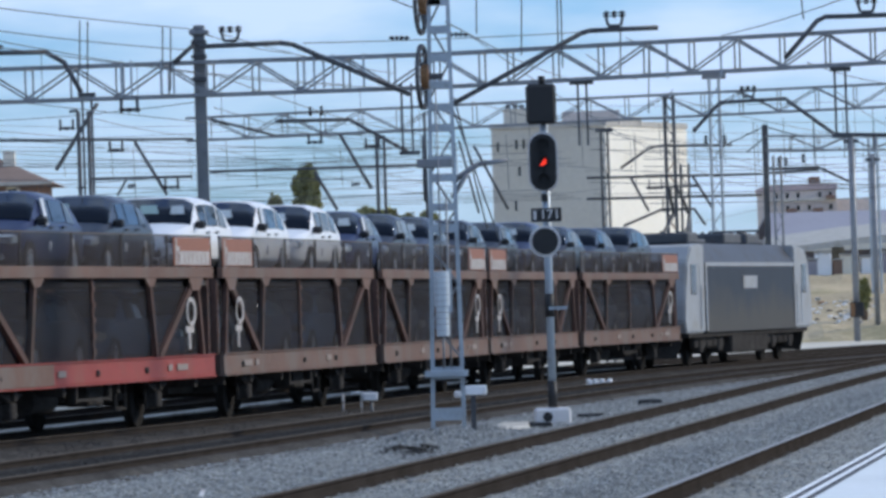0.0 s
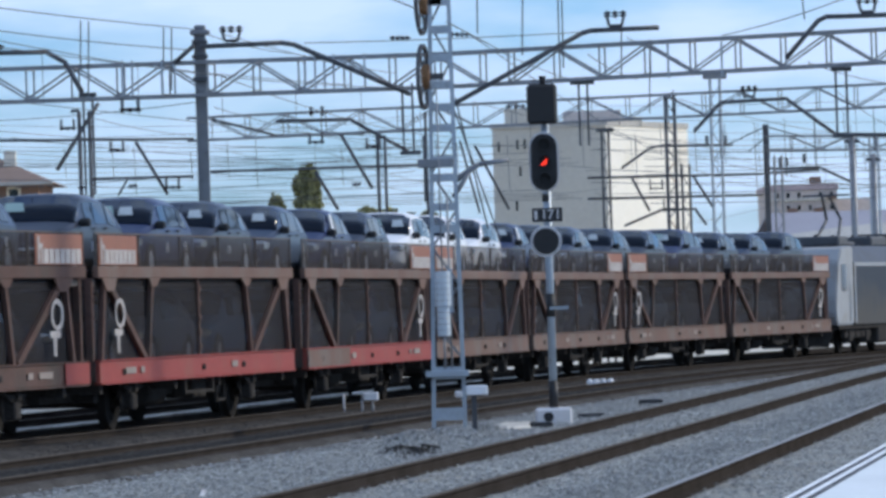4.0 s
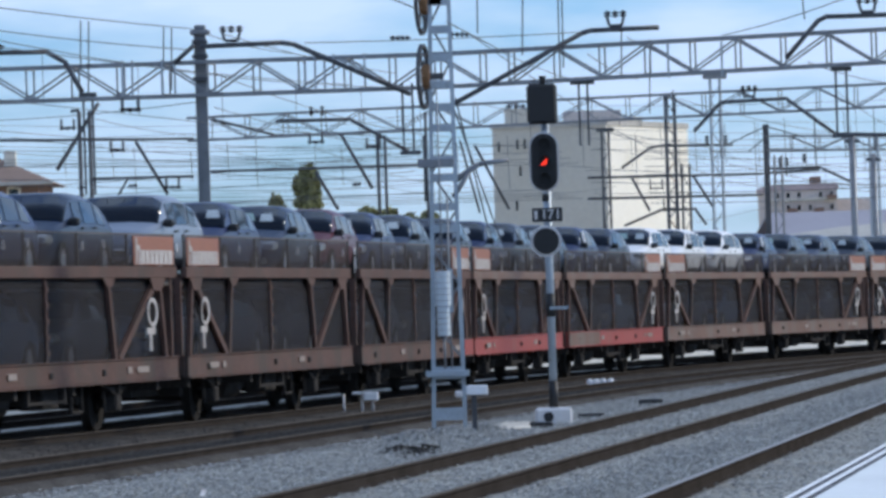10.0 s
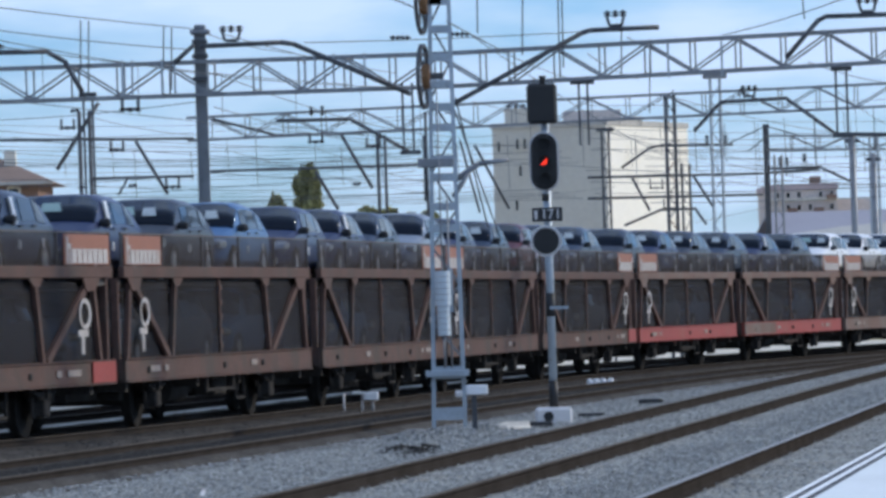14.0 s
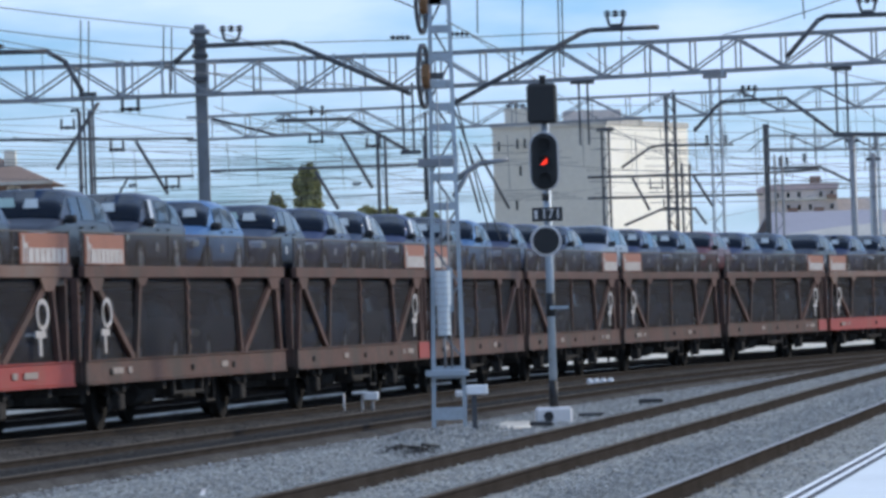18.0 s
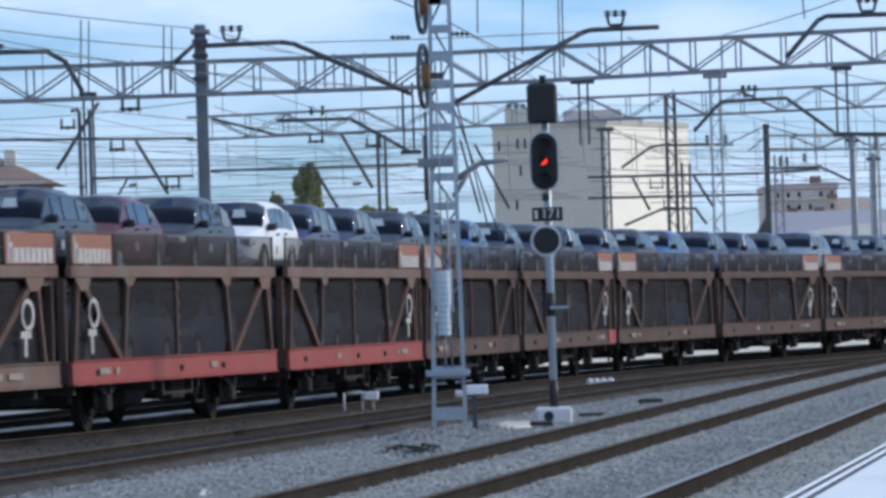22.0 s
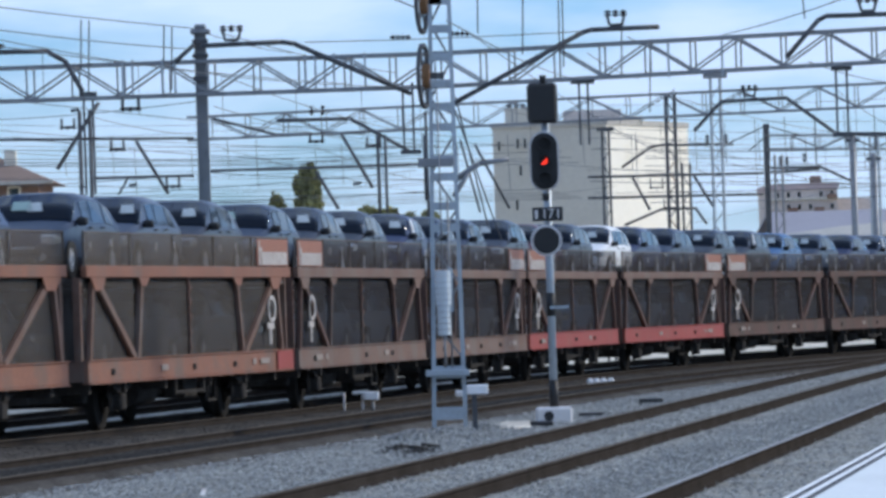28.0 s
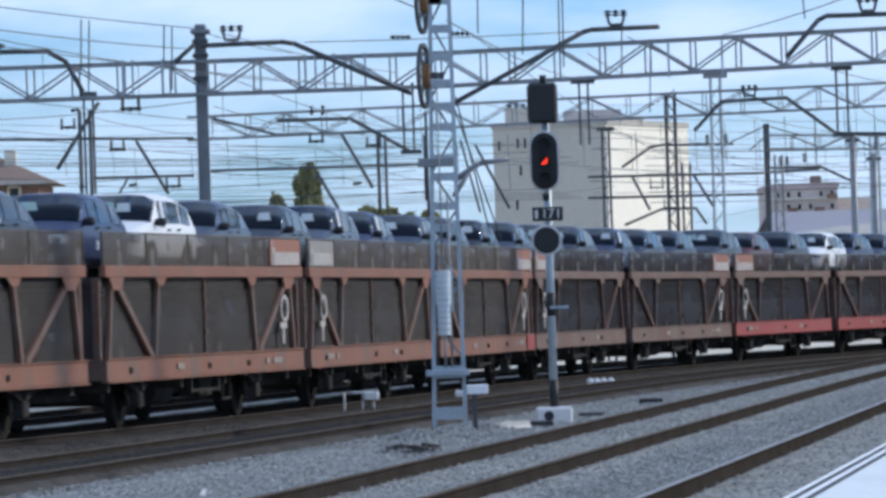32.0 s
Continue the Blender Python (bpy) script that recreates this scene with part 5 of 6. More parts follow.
# arms carried on slender posts beyond the train
arms = thing("catenary_arms", "dark tubular catenary arms and struts on slender posts", "catenary arm")
for pts, r in (([(-18.0, 8.16), (-8.34, 7.94)], 0.05), ([(-11.53, 9.26), (-13.01, 7.03)], 0.07), ([(-10.31, 7.91), (-9.27, 6.08)], 0.06), ([(-11.86, 6.69), (-8.39, 6.67)], 0.05),
               ([(-7.8, 6.81), (-0.47, 6.80)], 0.05), ([(-3.33, 7.92), (-2.32, 6.05)], 0.06), ([(-4.23, 6.69), (-3.5, 5.37)], 0.06), ([(-10.6, 6.69), (-10.95, 6.1)], 0.04),
               ([(1.2, 7.4), (2.3, 5.2)], 0.05), ([(0.7, 7.6), (1.3, 5.1)], 0.04), ([(-2.1, 7.85), (-2.1, 5.2)], 0.06), ([(-1.85, 7.85), (-1.85, 5.2)], 0.05),
               ([(-12.2, 9.0), (-12.2, -0.2)], 0.07), ([(-11.85, 9.0), (-11.85, -0.2)], 0.07), ([(-8.1, 8.6), (-8.1, -0.2)], 0.06), ([(-0.45, 8.6), (-0.45, 4.8)], 0.05)):
    tube_run("arm", arms, B_Y - 1.0, pts, r, M_STEELD)
for x, z in ((-10.95, 7.95), (-9.1, 6.64), (-2.25, 7.8), (-12.6, 8.75)):
    cradle(arms, x, B_Y - 1.0, z - 0.05, 0.46, 0.26, False)
for x, z in ((-12.5, 9.0), (-10.6, 6.4), (-12.3, 6.4), (-3.0, 6.2)):
    insulator(arms, (x, B_Y - 1.0, z), 0.3, 0.07, 3, (1, 0, 0.1))

def lattice_mast(name, label, x, y, wide, tall, material, step=0.6, leg=0.06):
    m = thing(name, label, "mast", "overhead line masts")
    for dx in (-wide / 2, wide / 2):
        for dy in (-wide / 2, wide / 2):
            bm = B()
            beam(bm, (x + dx, y + dy, -0.3), (x + dx * 0.9, y + dy * 0.9, tall), leg, leg)
            part("leg", bm, material, m)
    k = 0
    z = 0.2
    while z < tall - step:
        bm = B()
        e = 1 if k % 2 else -1
        beam(bm, (x - wide / 2 * e, y - wide / 2, z), (x + wide / 2 * e, y - wide / 2, z + step), leg * 0.5, leg * 0.6)
        part("lacing", bm, material, m)
        z += step
        k += 1
    return m


gantry_c = truss("gantry", "pale lattice overhead-line crossbeam in the distance", C_Y, 17.6, 10.72, 34.0, 10.25, 0.74, 3.0, ((17.6, 34.0, 18.9),), 0.05, M_STEEL)
for x in (17.6, 25.0):
    bm = B()
    box(bm, x - 0.15, x + 0.15, C_Y - 0.15, C_Y + 0.15, -0.3, 11.35, 0.02)
    part("column", bm, M_STEELD, gantry_c)
for pts in ([(9.76, 9.24), (11.32, 10.29), (12.39, 10.43)], [(9.81, 6.13), (11.82, 6.92), (13.65, 6.92), (14.23, 6.05)], [(7.92, 8.78), (17.36, 8.69)], [(7.88, 7.65), (17.33, 7.56)], [(17.6, 8.72), (20.4, 8.82)],
            [(17.7, 8.95), (20.4, 8.95), (22.3, 8.0)], [(12.3, 10.36), (15.8, 10.3)], [(13.6, 8.7), (14.6, 7.0)], [(10.3, 8.7), (11.2, 6.9)]):
    tube_run("arm", gantry_c, C_Y - 0.5, pts, 0.075, M_STEELD)
for x, z in ((18.3, 9.05), (18.65, 9.05), (19.6, 9.2), (14.4, 10.36), (15.4, 10.36)):
    insulator(gantry_c, (x, C_Y - 0.5, z), 0.5, 0.12, 3)
for x, z in ((11.6, 8.55), (12.3, 7.45)):
    cradle(gantry_c, x, C_Y - 0.5, z, 0.7, 0.45, False)
corner_column = lattice_mast("lattice_mast", "slender dark lattice mast with a flat head, before the tower", 5.72, B_Y + 2, 0.26, 7.85, M_STEELD, 0.5, 0.055)
bm = B()
box(bm, 5.42, 6.02, B_Y + 1.85, B_Y + 2.15, 7.82, 7.95)
part("mast_head", bm, M_STEELD, corner_column)


# distance haze is put into this mast's paler steel
far_mast = lattice_mast("lattice_mast", "slender pale lattice mast with a flat head in the distance", 14.2, 285.0, 0.55, 13.4, M_STEELL, 0.8, 0.09)
bm = B()
box(bm, 13.6, 14.8, 284.7, 285.3, 13.3, 13.6)
part("mast_head", bm, M_STEEL, far_mast)
lattice_mast("lattice_mast", "slender lattice mast beside a far track", 11.55, 262.0, 0.4, 8.4, M_STEELD, 0.7, 0.07)
lattice_mast("lattice_mast", "slender pale lattice mast beside the shrub", 21.45, 275.0, 0.45, 9.8, M_STEELL, 0.6, 0.07)
lattice_mast("lattice_mast", "slender lattice mast beside a far track", 16.7, 275.0, 0.4, 9.0, M_STEEL, 0.7, 0.07)
for x, y, h, r in ((18.9, 255.0, 9.3, 0.15), (20.4, 262.0, 8.6, 0.13)):
    pm = thing("steel_mast", "plain grey steel line mast beyond the tracks", "mast", "overhead line masts")
    bm = B()
    rod(bm, (x, y, -0.3), (x, y, h), r, 12)
    part("pole", bm, M_STEEL, pm)
    bm = B()
    box(bm, x - 0.35, x + 0.35, y - 0.1, y + 0.1, h - 0.35, h - 0.2)
    part("crossarm", bm, M_STEELD, pm)
    if h == 9.3:
        bm = B()
        box(bm, x - 0.3, x + 0.3, y - 0.34, y - 0.1, 0.95, 1.65, 0.02)
        part("switch_box", bm, M_BLACK, pm)
        bm = B()
        box(bm, x - 0.28, x - 0.1, y - 0.36, y - 0.345, 1.0, 1.6)
        part("warning_plate", bm, M_RUST, pm)


def wire(parent, a, b, sag=0.0, r=0.012, n=8, material=None):
    """One continuous thin wire with a sag."""
    bm = B()
    a, b = Vector(a), Vector(b)
    q = (b - a).to_track_quat("Z", "Y").to_matrix()
    prev = None
    for i in range(n + 1):
        f = i / n
        p = a.lerp(b, f) - Vector((0, 0, sag * 4 * f * (1 - f)))
        ring = [bm.verts.new(p + q @ Vector((r * math.cos(1.2566 * k), r * math.sin(1.2566 * k), 0))) for k in range(5)]
        if prev:
            for k in range(5):
                bm.faces.new((prev[k], prev[(k + 1) % 5], ring[(k + 1) % 5], ring[k]))
        prev = ring
    return part("wire", bm, material or M_STEELD, parent)


wires = thing("overhead_wires", "thin dark overhead feeder, catenary and contact wires", "wires")
# feeders and stays between the masts and gantries
for a, b, sag in (
        ((-9.27, 110, 8.17), (-5.92, 134.6, 8.82), 0.03),
        ((-9.45, 112, 7.83), (-5.94, 134.6, 8.31), 0.05),
        ((-9.97, 118, 7.81), (-2.67, 170, 8.81), 0.1),
        ((-5.92, 134.6, 8.82), (-4.36, 170, 9.82), 0.1),
        ((-5.14, 134.5, 8.66), (-1.35, 180, 9.55), 0.1),
        ((-3.02, 128, 8.06), (4.38, 142, 8.82), 0.04),
        ((0.18, 92, 6.56), (1.55, 128, 7.7), 0.0),
        ((-0.74, 92, 6.98), (-0.26, 91, 6.71), 0.0),
        ((3.65, 134.5, 7.89), (6.5, 180, 9.11), 0.1),
        ((4.62, 134.5, 8.26), (7.37, 170, 9.26), 0.05),
        ((6.94, 134.5, 8.24), (8.87, 105, 7.85), 0.1),
        ((8.97, 134.5, 7.52), (14.24, 170, 8.26), 0.1),
        ((1.46, 134, 8.04), (4.07, 170, 8.77), 0.05),
        ((-15.71, 185, 8.63), (-6.48, 150, 7.65), 0.1),
        ((-11.39, 185, 8.58), (-9.98, 230, 9.41), 0.1),
        ((-6.03, 150, 7.49), (-0.48, 260, 9.48), 0.3),
        ((-5.44, 136, 7.78), (2.71, 260, 9.96), 0.6),
        ((0.79, 134, 8.45), (20.75, 330, 8.59), 1.2),
        ((4.48, 189, 8.11), (29.94, 360, 8.98), 0.6),
        ((-4.21, 190, 7.52), (3.03, 300, 8.48), 0.5),
        ((-15.78, 200, 8.8), (-2.06, 260, 9.53), 0.2),
        ((-18.17, 230, 8.97), (0.03, 260, 8.99), 0.3),
        ((-18.98, 240, 8.85), (-0.21, 250, 9.02), 0.2),
        ((-16.11, 260, 8.19), (-0.28, 270, 8.12), 0.3),
        ((-9.29, 230, 8.92), (-0.33, 300, 8.13), 0.2),
        ((9.44, 330, 11.24), (31.65, 380, 10.54), 0.6),
        ((11.22, 250, 9.11), (31.59, 380, 8.8), 0.5),
        ((0.58, 300, 7.95), (10.37, 330, 8.93), 0.2),
        ((15.44, 340, 6.75), (31.65, 380, 10.54), 0.2)):
    wire(wires, a, b, sag, 0.013)
for a, b in (
        ((-8.58, 134.65, 9.1), (-8.62, 134.65, 7.96)),
        ((-8.39, 134.65, 9.08), (-8.45, 134.65, 7.34)),
        ((-6.56, 134.25, 8.86), (-6.59, 134.25, 7.99)),
        ((-6.37, 134.25, 8.83), (-6.42, 134.25, 7.33)),
        ((1.02, 133.65, 9.3), (1.0, 133.65, 8.42)),
        ((2.11, 133.65, 9.27), (2.06, 133.65, 7.88)),
        ((2.96, 133.65, 9.24), (2.95, 133.65, 7.95)),
        ((3.05, 133.65, 9.24), (3.04, 133.65, 7.54)),
        ((8.76, 132.65, 9.0), (8.8, 132.65, 8.46)),
        ((6.13, 159.65, 9.4), (6.06, 159.65, 7.29)),
        ((4.66, 139.65, 8.75), (4.62, 139.65, 7.47))):
    wire(wires, a, b, 0, 0.018, 1)
insulator(wires, (-1.1, 132, 8.31), 0.5, 0.06, 4, (1, 0, -0.03))
insulator(wires, (0.31, 132, 8.35), 0.5, 0.06, 4, (1, 0, -0.03))
# catenary and contact wire of each track, with droppers
for track, s0, s1 in ((T1, 1.8, 57.8), (T1, 57.8, 175), (T2, 32, 89), (T2, 89, 190), (T3, 18.8, 75), (T3, 75, 185), (T1, -60, 1.8)):
    a, b = track.at(s0)[0], track.at(s1)[0]
    wire(wires, (a.x, a.y, 6.85), (b.x, b.y, 6.85 + (1.0 if b.y > 250 else 0.4)), 0.6, 0.009, 10)
    wire(wires, (a.x, a.y, 5.45), (b.x, b.y, 5.45 + (0.6 if b.y > 250 else 0.2)), 0.02, 0.008, 4)
    for k in range(1, 9):
        f = k / 9
        p = a.lerp(b, f)
        zt = 6.85 + 0.4 * f - 0.6 * 4 * f * (1 - f)
        wire(wires, (p.x, p.y, zt), (p.x, p.y, 5.45 + 0.2 * f), 0, 0.006, 1)
# cross wires between masts, low over the far tracks
for i in range(9):
    y = 205 + i * 13
    z = 6.3 + 0.42 * ((i * 5) % 9)
    wire(wires, (-17 - i, y, z + 0.3), (4 + 0.5 * i, y + 6, z), 0.15, 0.013, 6)
for i in range(7):
    y = 240 + i * 12
    wire(wires, (9 + 0.4 * i, y, 6.2 + 0.7 * i), (27 + i, y + 8, 6.6 + 0.65 * i), 0.2, 0.016, 6)

# stays and hangers over the far tracks
for k in range(12):
    x = -14.5 + 1.55 * k + 0.4 * math.sin(k * 2.3)
    z = 8.6 + 0.35 * math.sin(k * 1.7)
    wire(wires, (x, 215, z), (x + 0.05, 215, z - 1.1 - 0.5 * (k % 3)), 0, 0.012, 1)
for k in range(9):
    x = 9.5 + 1.45 * k
    wire(wires, (x, 270, 10.2 + 0.1 * k), (x + 0.04, 270, 7.4 + 0.4 * (k % 4)), 0, 0.016, 1)
for x0, z0, x1, z1 in ((-17, 7.3, -2, 8.3), (-17, 9.3, -6, 8.2), (-9, 7.6, 1, 7.2), (-15, 6.9, -1, 7.6), (-6, 9.4, 3, 8.5)):
    wire(wires, (x0, 222, z0), (x1, 228, z1), 0.12, 0.014, 6)

for a, b in (((17.5, 299.5, 11.2), (15.2, 299.5, 10.2)), ((17.7, 299.5, 11.2), (19.6, 299.5, 10.6)), ((17.5, 299.5, 10.6), (16.6, 299.5, 9.9))):
    wire(wires, a, b, 0, 0.035, 1)
for k in range(15):
    z = 6.15 + 0.235 * k
    wire(wires, (-18.5, 205 + 3 * (k % 5), z + 0.25 * math.sin(k * 1.9)), (-0.5 + 0.6 * (k % 3), 214 + 4 * (k % 4), z + 0.3 * math.sin(k * 2.7 + 1)), 0.1 + 0.08 * (k % 3), 0.0085, 6)
for k in range(10):
    z = 6.6 + 0.43 * k
    wire(wires, (6.5, 236 + 4 * (k % 4), z + 0.2 * math.sin(k * 2.1)), (24.0, 250 + 5 * (k % 3), z + 0.35 * math.sin(k * 1.3 + 2)), 0.15, 0.0105, 6)
for k in range(14):
    x = 8.6 + 1.02 * k + 0.3 * math.sin(k * 2.9)
    z = 9.2 + 0.5 * math.sin(k * 1.7)
    wire(wires, (x, 244, z), (x + 0.03, 244, z - 0.7 - 0.6 * (k % 3)), 0, 0.013, 1)

# ---- tensioning mast with its counterweight ----
def tension_mast():
    m = thing("tensioning_mast", "galvanised lattice mast with tension wheels and a round counterweight", "mast")
    y, d = 89.6, 0.30
    tall = 8.6

    def legx(side, z):
        f = (z + 0.3) / (tall + 0.3)
        return 0.02 + side * (0.255 - 0.13 * f) + 0.06 * f

    for side in (-1, 1):
        for dy in (-d / 2, d / 2):
            bm = B()
            beam(bm, (legx(side, -0.3), y + dy, -0.3), (legx(side, tall), y + dy, tall), 0.052, 0.065)
            part("leg", bm, M_STEELL, m)
    for z in (0.12, 0.78, 3.1, 3.45, 3.92, 4.2, 4.72, 5.05, 5.42, 5.85, 6.3, 6.75, 7.2, 7.65, 8.1):
        bm = B()
        h = 0.13 if z > 1 else 0.2
        box(bm, legx(-1, z), legx(1, z), y - d / 2 - 0.03, y - d / 2 - 0.01, z - h / 2, z + h / 2)
        part("batten_plate", bm, M_STEELL, m)
    for k in range(12):
        z = 1.0 + k * 0.6
        e = 1 if k % 2 else -1
        bm = B()
        beam(bm, (legx(-e, z), y + d / 2, z), (legx(e, z + 0.6), y + d / 2, z + 0.6), 0.025, 0.035)
        part("lacing", bm, M_STEEL, m)
    bm = B()
    box(bm, -0.34, 0.36, y - 0.34, y - 0.10, 0.72, 0.82, 0.01)
    part("weight_guide", bm, M_STEELL, m)
    # stacked round weights
    for k in range(11):
        bm = B()
        disc(bm, (-0.02, y - 0.36, 1.42 + 0.095 * k), (0, 0, 1), 0.128 if k > 4 else 0.105, 0.088, 22, 0.02)
        part("weight_disc", bm, M_ZINC, m)
    bm = B()
    rod(bm, (-0.02, y - 0.36, 0.85), (-0.02, y - 0.36, 1.4), 0.02, 8)
    rod(bm, (-0.02, y - 0.36, 2.4), (-0.02, y - 0.36, 5.3), 0.012, 8)
    rod(bm, (0.09, y - 0.36, 0.85), (0.09, y - 0.36, 3.6), 0.016, 8)
    part("guide_rod", bm, M_STEEL, m)
    bm = B()
    box(bm, 0.06, 0.14, y - 0.38, y - 0.32, 1.75, 2.45)
    part("clamp_bar", bm, M_STEELL, m)
    # two tension wheels seen nearly edge-on, turned towards the tracks
    for zc in (5.55, 6.75):
        c = Vector((-0.22, y - 0.12, zc))
        axis = Vector((0.985, -0.17, 0))
        bm = B()
        disc(bm, c, axis, 0.53, 0.06, 28, 0.47)
        for q in range(6):
            a = q * math.pi / 3
            u = axis.cross(Vector((0, 0, 1))).normalized()
            e = u * math.cos(a) + Vector((0, 0, 1)) * math.sin(a)
            rod(bm, c + e * 0.08, c + e * 0.48, 0.02, 6)
        w = part("tension_wheel", bm, M_STEELD, m, "dark spoked tension wheel")
        bm = B()
        disc(bm, c + axis * 0.05, axis, 0.20, 0.12, 20)
        part("drum", bm, M_RUST, w)
        bm = B()
        box(bm, -0.26, 0.1, y - 0.18, y - 0.06, zc - 0.05, zc + 0.05)
        part("wheel_bracket", bm, M_STEELD, m)
    bm = B()
    rod(bm, (0.28, y, 5.2), (0.75, y + 1.2, 3.1), 0.014, 6)
    rod(bm, (0.26, y, 5.0), (0.95, y + 1.2, 2.9), 0.014, 6)
    part("stay_wire", bm, M_STEELD, m)
    bm = B()
    rod(bm, (-0.24, y - 0.2, 3.55), (-0.24, y - 0.2, 4.6), 0.028, 8)
    part("drop_rod", bm, M_STEELD, m)
    bm = B()
    box(bm, -0.36, 0.22, y - 0.26, y - 0.17, 4.08, 4.22, 0.01)
    part("guide_bracket", bm, M_STEEL, m)
    bm = B()
    rod(bm, (0.2, y, 3.85), (0.62, y - 0.05, 4.12), 0.05, 10)
    rod(bm, (0.62, y - 0.05, 4.12), (1.1, y - 0.05, 4.17), 0.04, 10)
    rod(bm, (0.2, y, 3.6), (0.45, y - 0.05, 3.98), 0.04, 10)
    part("bracket_arm", bm, M_STEEL, m)
    bm = B()
    box(bm, -0.45, 0.5, y - 0.45, y + 0.45, -0.45, -0.17, 0.05)
    part("footing", bm, M_CONCRETE, m)
    return m


tension_mast()


# ---- signal ----
def block_bars(bm, x, y, z, w=0.085, h=0.15):
    """One plate character as a plain upright bar shape."""
    box(bm, x - w / 2, x + w / 2, y - 0.004, y, z - h / 2, z + h / 2)


def signal():
    s = thing("railway_signal", "dark railway signal on a grey pole, its red lamp lit", "signal")
    y = 95.6
    bm = B()
    rod(bm, (1.82, y, 0.0), (1.82, y, 5.1), 0.068, 14)
    part("pole", bm, M_STEELL, s)
    bm = B()
    rod(bm, (1.82, y, 1.62), (1.82, y, 2.02), 0.078, 14)
    rod(bm, (1.82, y, 0.05), (1.82, y, 0.52), 0.078, 14)
    part("pole_band", bm, M_BLACK, s)
    bm = B()
    beam(bm, (1.80, y - 0.08, 1.77), (2.12, y - 0.08, 1.77), 0.05, 0.05)
    part("step_iron", bm, M_STEELL, s)
    bm = B()
    box(bm, 1.52, 2.04, y - 0.22, y - 0.02, 4.93, 5.62, 0.05)
    ind = part("route_indicator", bm, M_BLACK, s, "black square route indicator box")
    bm = B()
    rod(bm, (1.80, y - 0.1, 5.62), (1.80, y - 0.1, 5.74), 0.05, 10)
    disc(bm, (1.80, y - 0.1, 5.73), (0, 0, 1), 0.06, 0.05, 12)
    part("indicator_cap", bm, M_BLACK, ind)
    # long rounded head with a pale rim
    def capsule(bm, half, top, bottom, y0, y1):
        ring = []
        for k in range(13):
            a = math.pi * k / 12
            ring.append((half * math.cos(a), top + half * math.sin(a)))
        for k in range(13):
            a = math.pi + math.pi * k / 12
            ring.append((half * math.cos(a), bottom + half * math.sin(a)))
        plate(bm, [(1.785 + u, y0, v) for u, v in ring], (0, 1, 0), y1 - y0)
    bm = B()
    capsule(bm, 0.255, 4.545, 4.015, y - 0.10, y - 0.07)
    part("head_rim", bm, M_WHITE, s, "pale rim of the signal head")
    bm = B()
    capsule(bm, 0.225, 4.54, 4.02, y - 0.20, y - 0.102)
    head = part("signal_head", bm, M_BLACK, s, "black signal head")
    for z in (4.58, 4.28, 3.98):
        bm = B()
        disc(bm, (1.785, y - 0.27, z), (0, 1, 0), 0.115, 0.14, 20, 0.105)
        part("lamp_hood", bm, M_BLACK, head)
        bm = B()
        disc(bm, (1.785, y - 0.206, z), (0, 1, 0), 0.10, 0.01, 18)
        part("lens", bm, M_BLACK, head)
    bm = B()
    plate(bm, [(1.72, y - 0.215, 4.22), (1.79, y - 0.215, 4.22), (1.835, y - 0.215, 4.25), (1.83, y - 0.215, 4.34), (1.79, y - 0.215, 4.30)], (0, -1, 0), 0.006)
    part("lit_lamp", bm, M_REDLAMP, head, "glowing red lamp")
    bm = B()
    box(bm, 1.73, 1.85, y - 0.16, y - 0.06, 3.60, 3.73, 0.015)
    part("small_lamp", bm, M_BLACK, s)
    bm = B()
    box(bm, 1.55, 2.07, y - 0.15, y - 0.12, 3.25, 3.49)
    np_ = part("number_plate", bm, M_BLACK, s, "black plate with white character bars")
    bm = B()
    block_bars(bm, 1.615, y - 0.152, 3.37, 0.05)
    part("character_bar", bm, M_WHITE, np_)
    for ch, x in (("1", 1.755), ("7", 1.87), ("1", 1.99)):
        cu = bpy.data.curves.new("figure", "FONT")
        cu.body, cu.size, cu.extrude, cu.align_x, cu.align_y = ch, 0.235, 0.002, "CENTER", "CENTER"
        tmp = new("figure", cu)
        tmp.matrix_basis = pose(x, y - 0.155, 3.37, 90, 0, 0)
        me = bpy.data.meshes.new_from_object(tmp.evaluated_get(bpy.context.evaluated_depsgraph_get()))
        me.transform(tmp.matrix_basis)
        bpy.data.objects.remove(tmp)
        me.materials.clear()
        me.materials.append(M_WHITE)
        share("figure", me, np_)
    bm = B()
    disc(bm, (1.775, y - 0.13, 2.92), (0, 1, 0), 0.27, 0.04, 30)
    part("disc_rim", bm, M_WHITE, s)
    bm = B()
    disc(bm, (1.775, y - 0.165, 2.92), (0, 1, 0), 0.225, 0.04, 30)
    part("shunt_disc", bm, M_BLACK, s, "round black lower signal disc with pale rim")
    bm = B()
    box(bm, 1.50, 2.13, y - 0.3, y + 0.35, -0.4, 0.06, 0.04)
    bb = part("base_block", bm, M_WHITE, s, "white-painted concrete base block")
    bm = B()
    disc(bm, (1.72, y - 0.305, -0.09), (0, 1, 0), 0.085, 0.02, 14)
    part("cable_hole", bm, M_BLACK, bb)
    return s


signal()


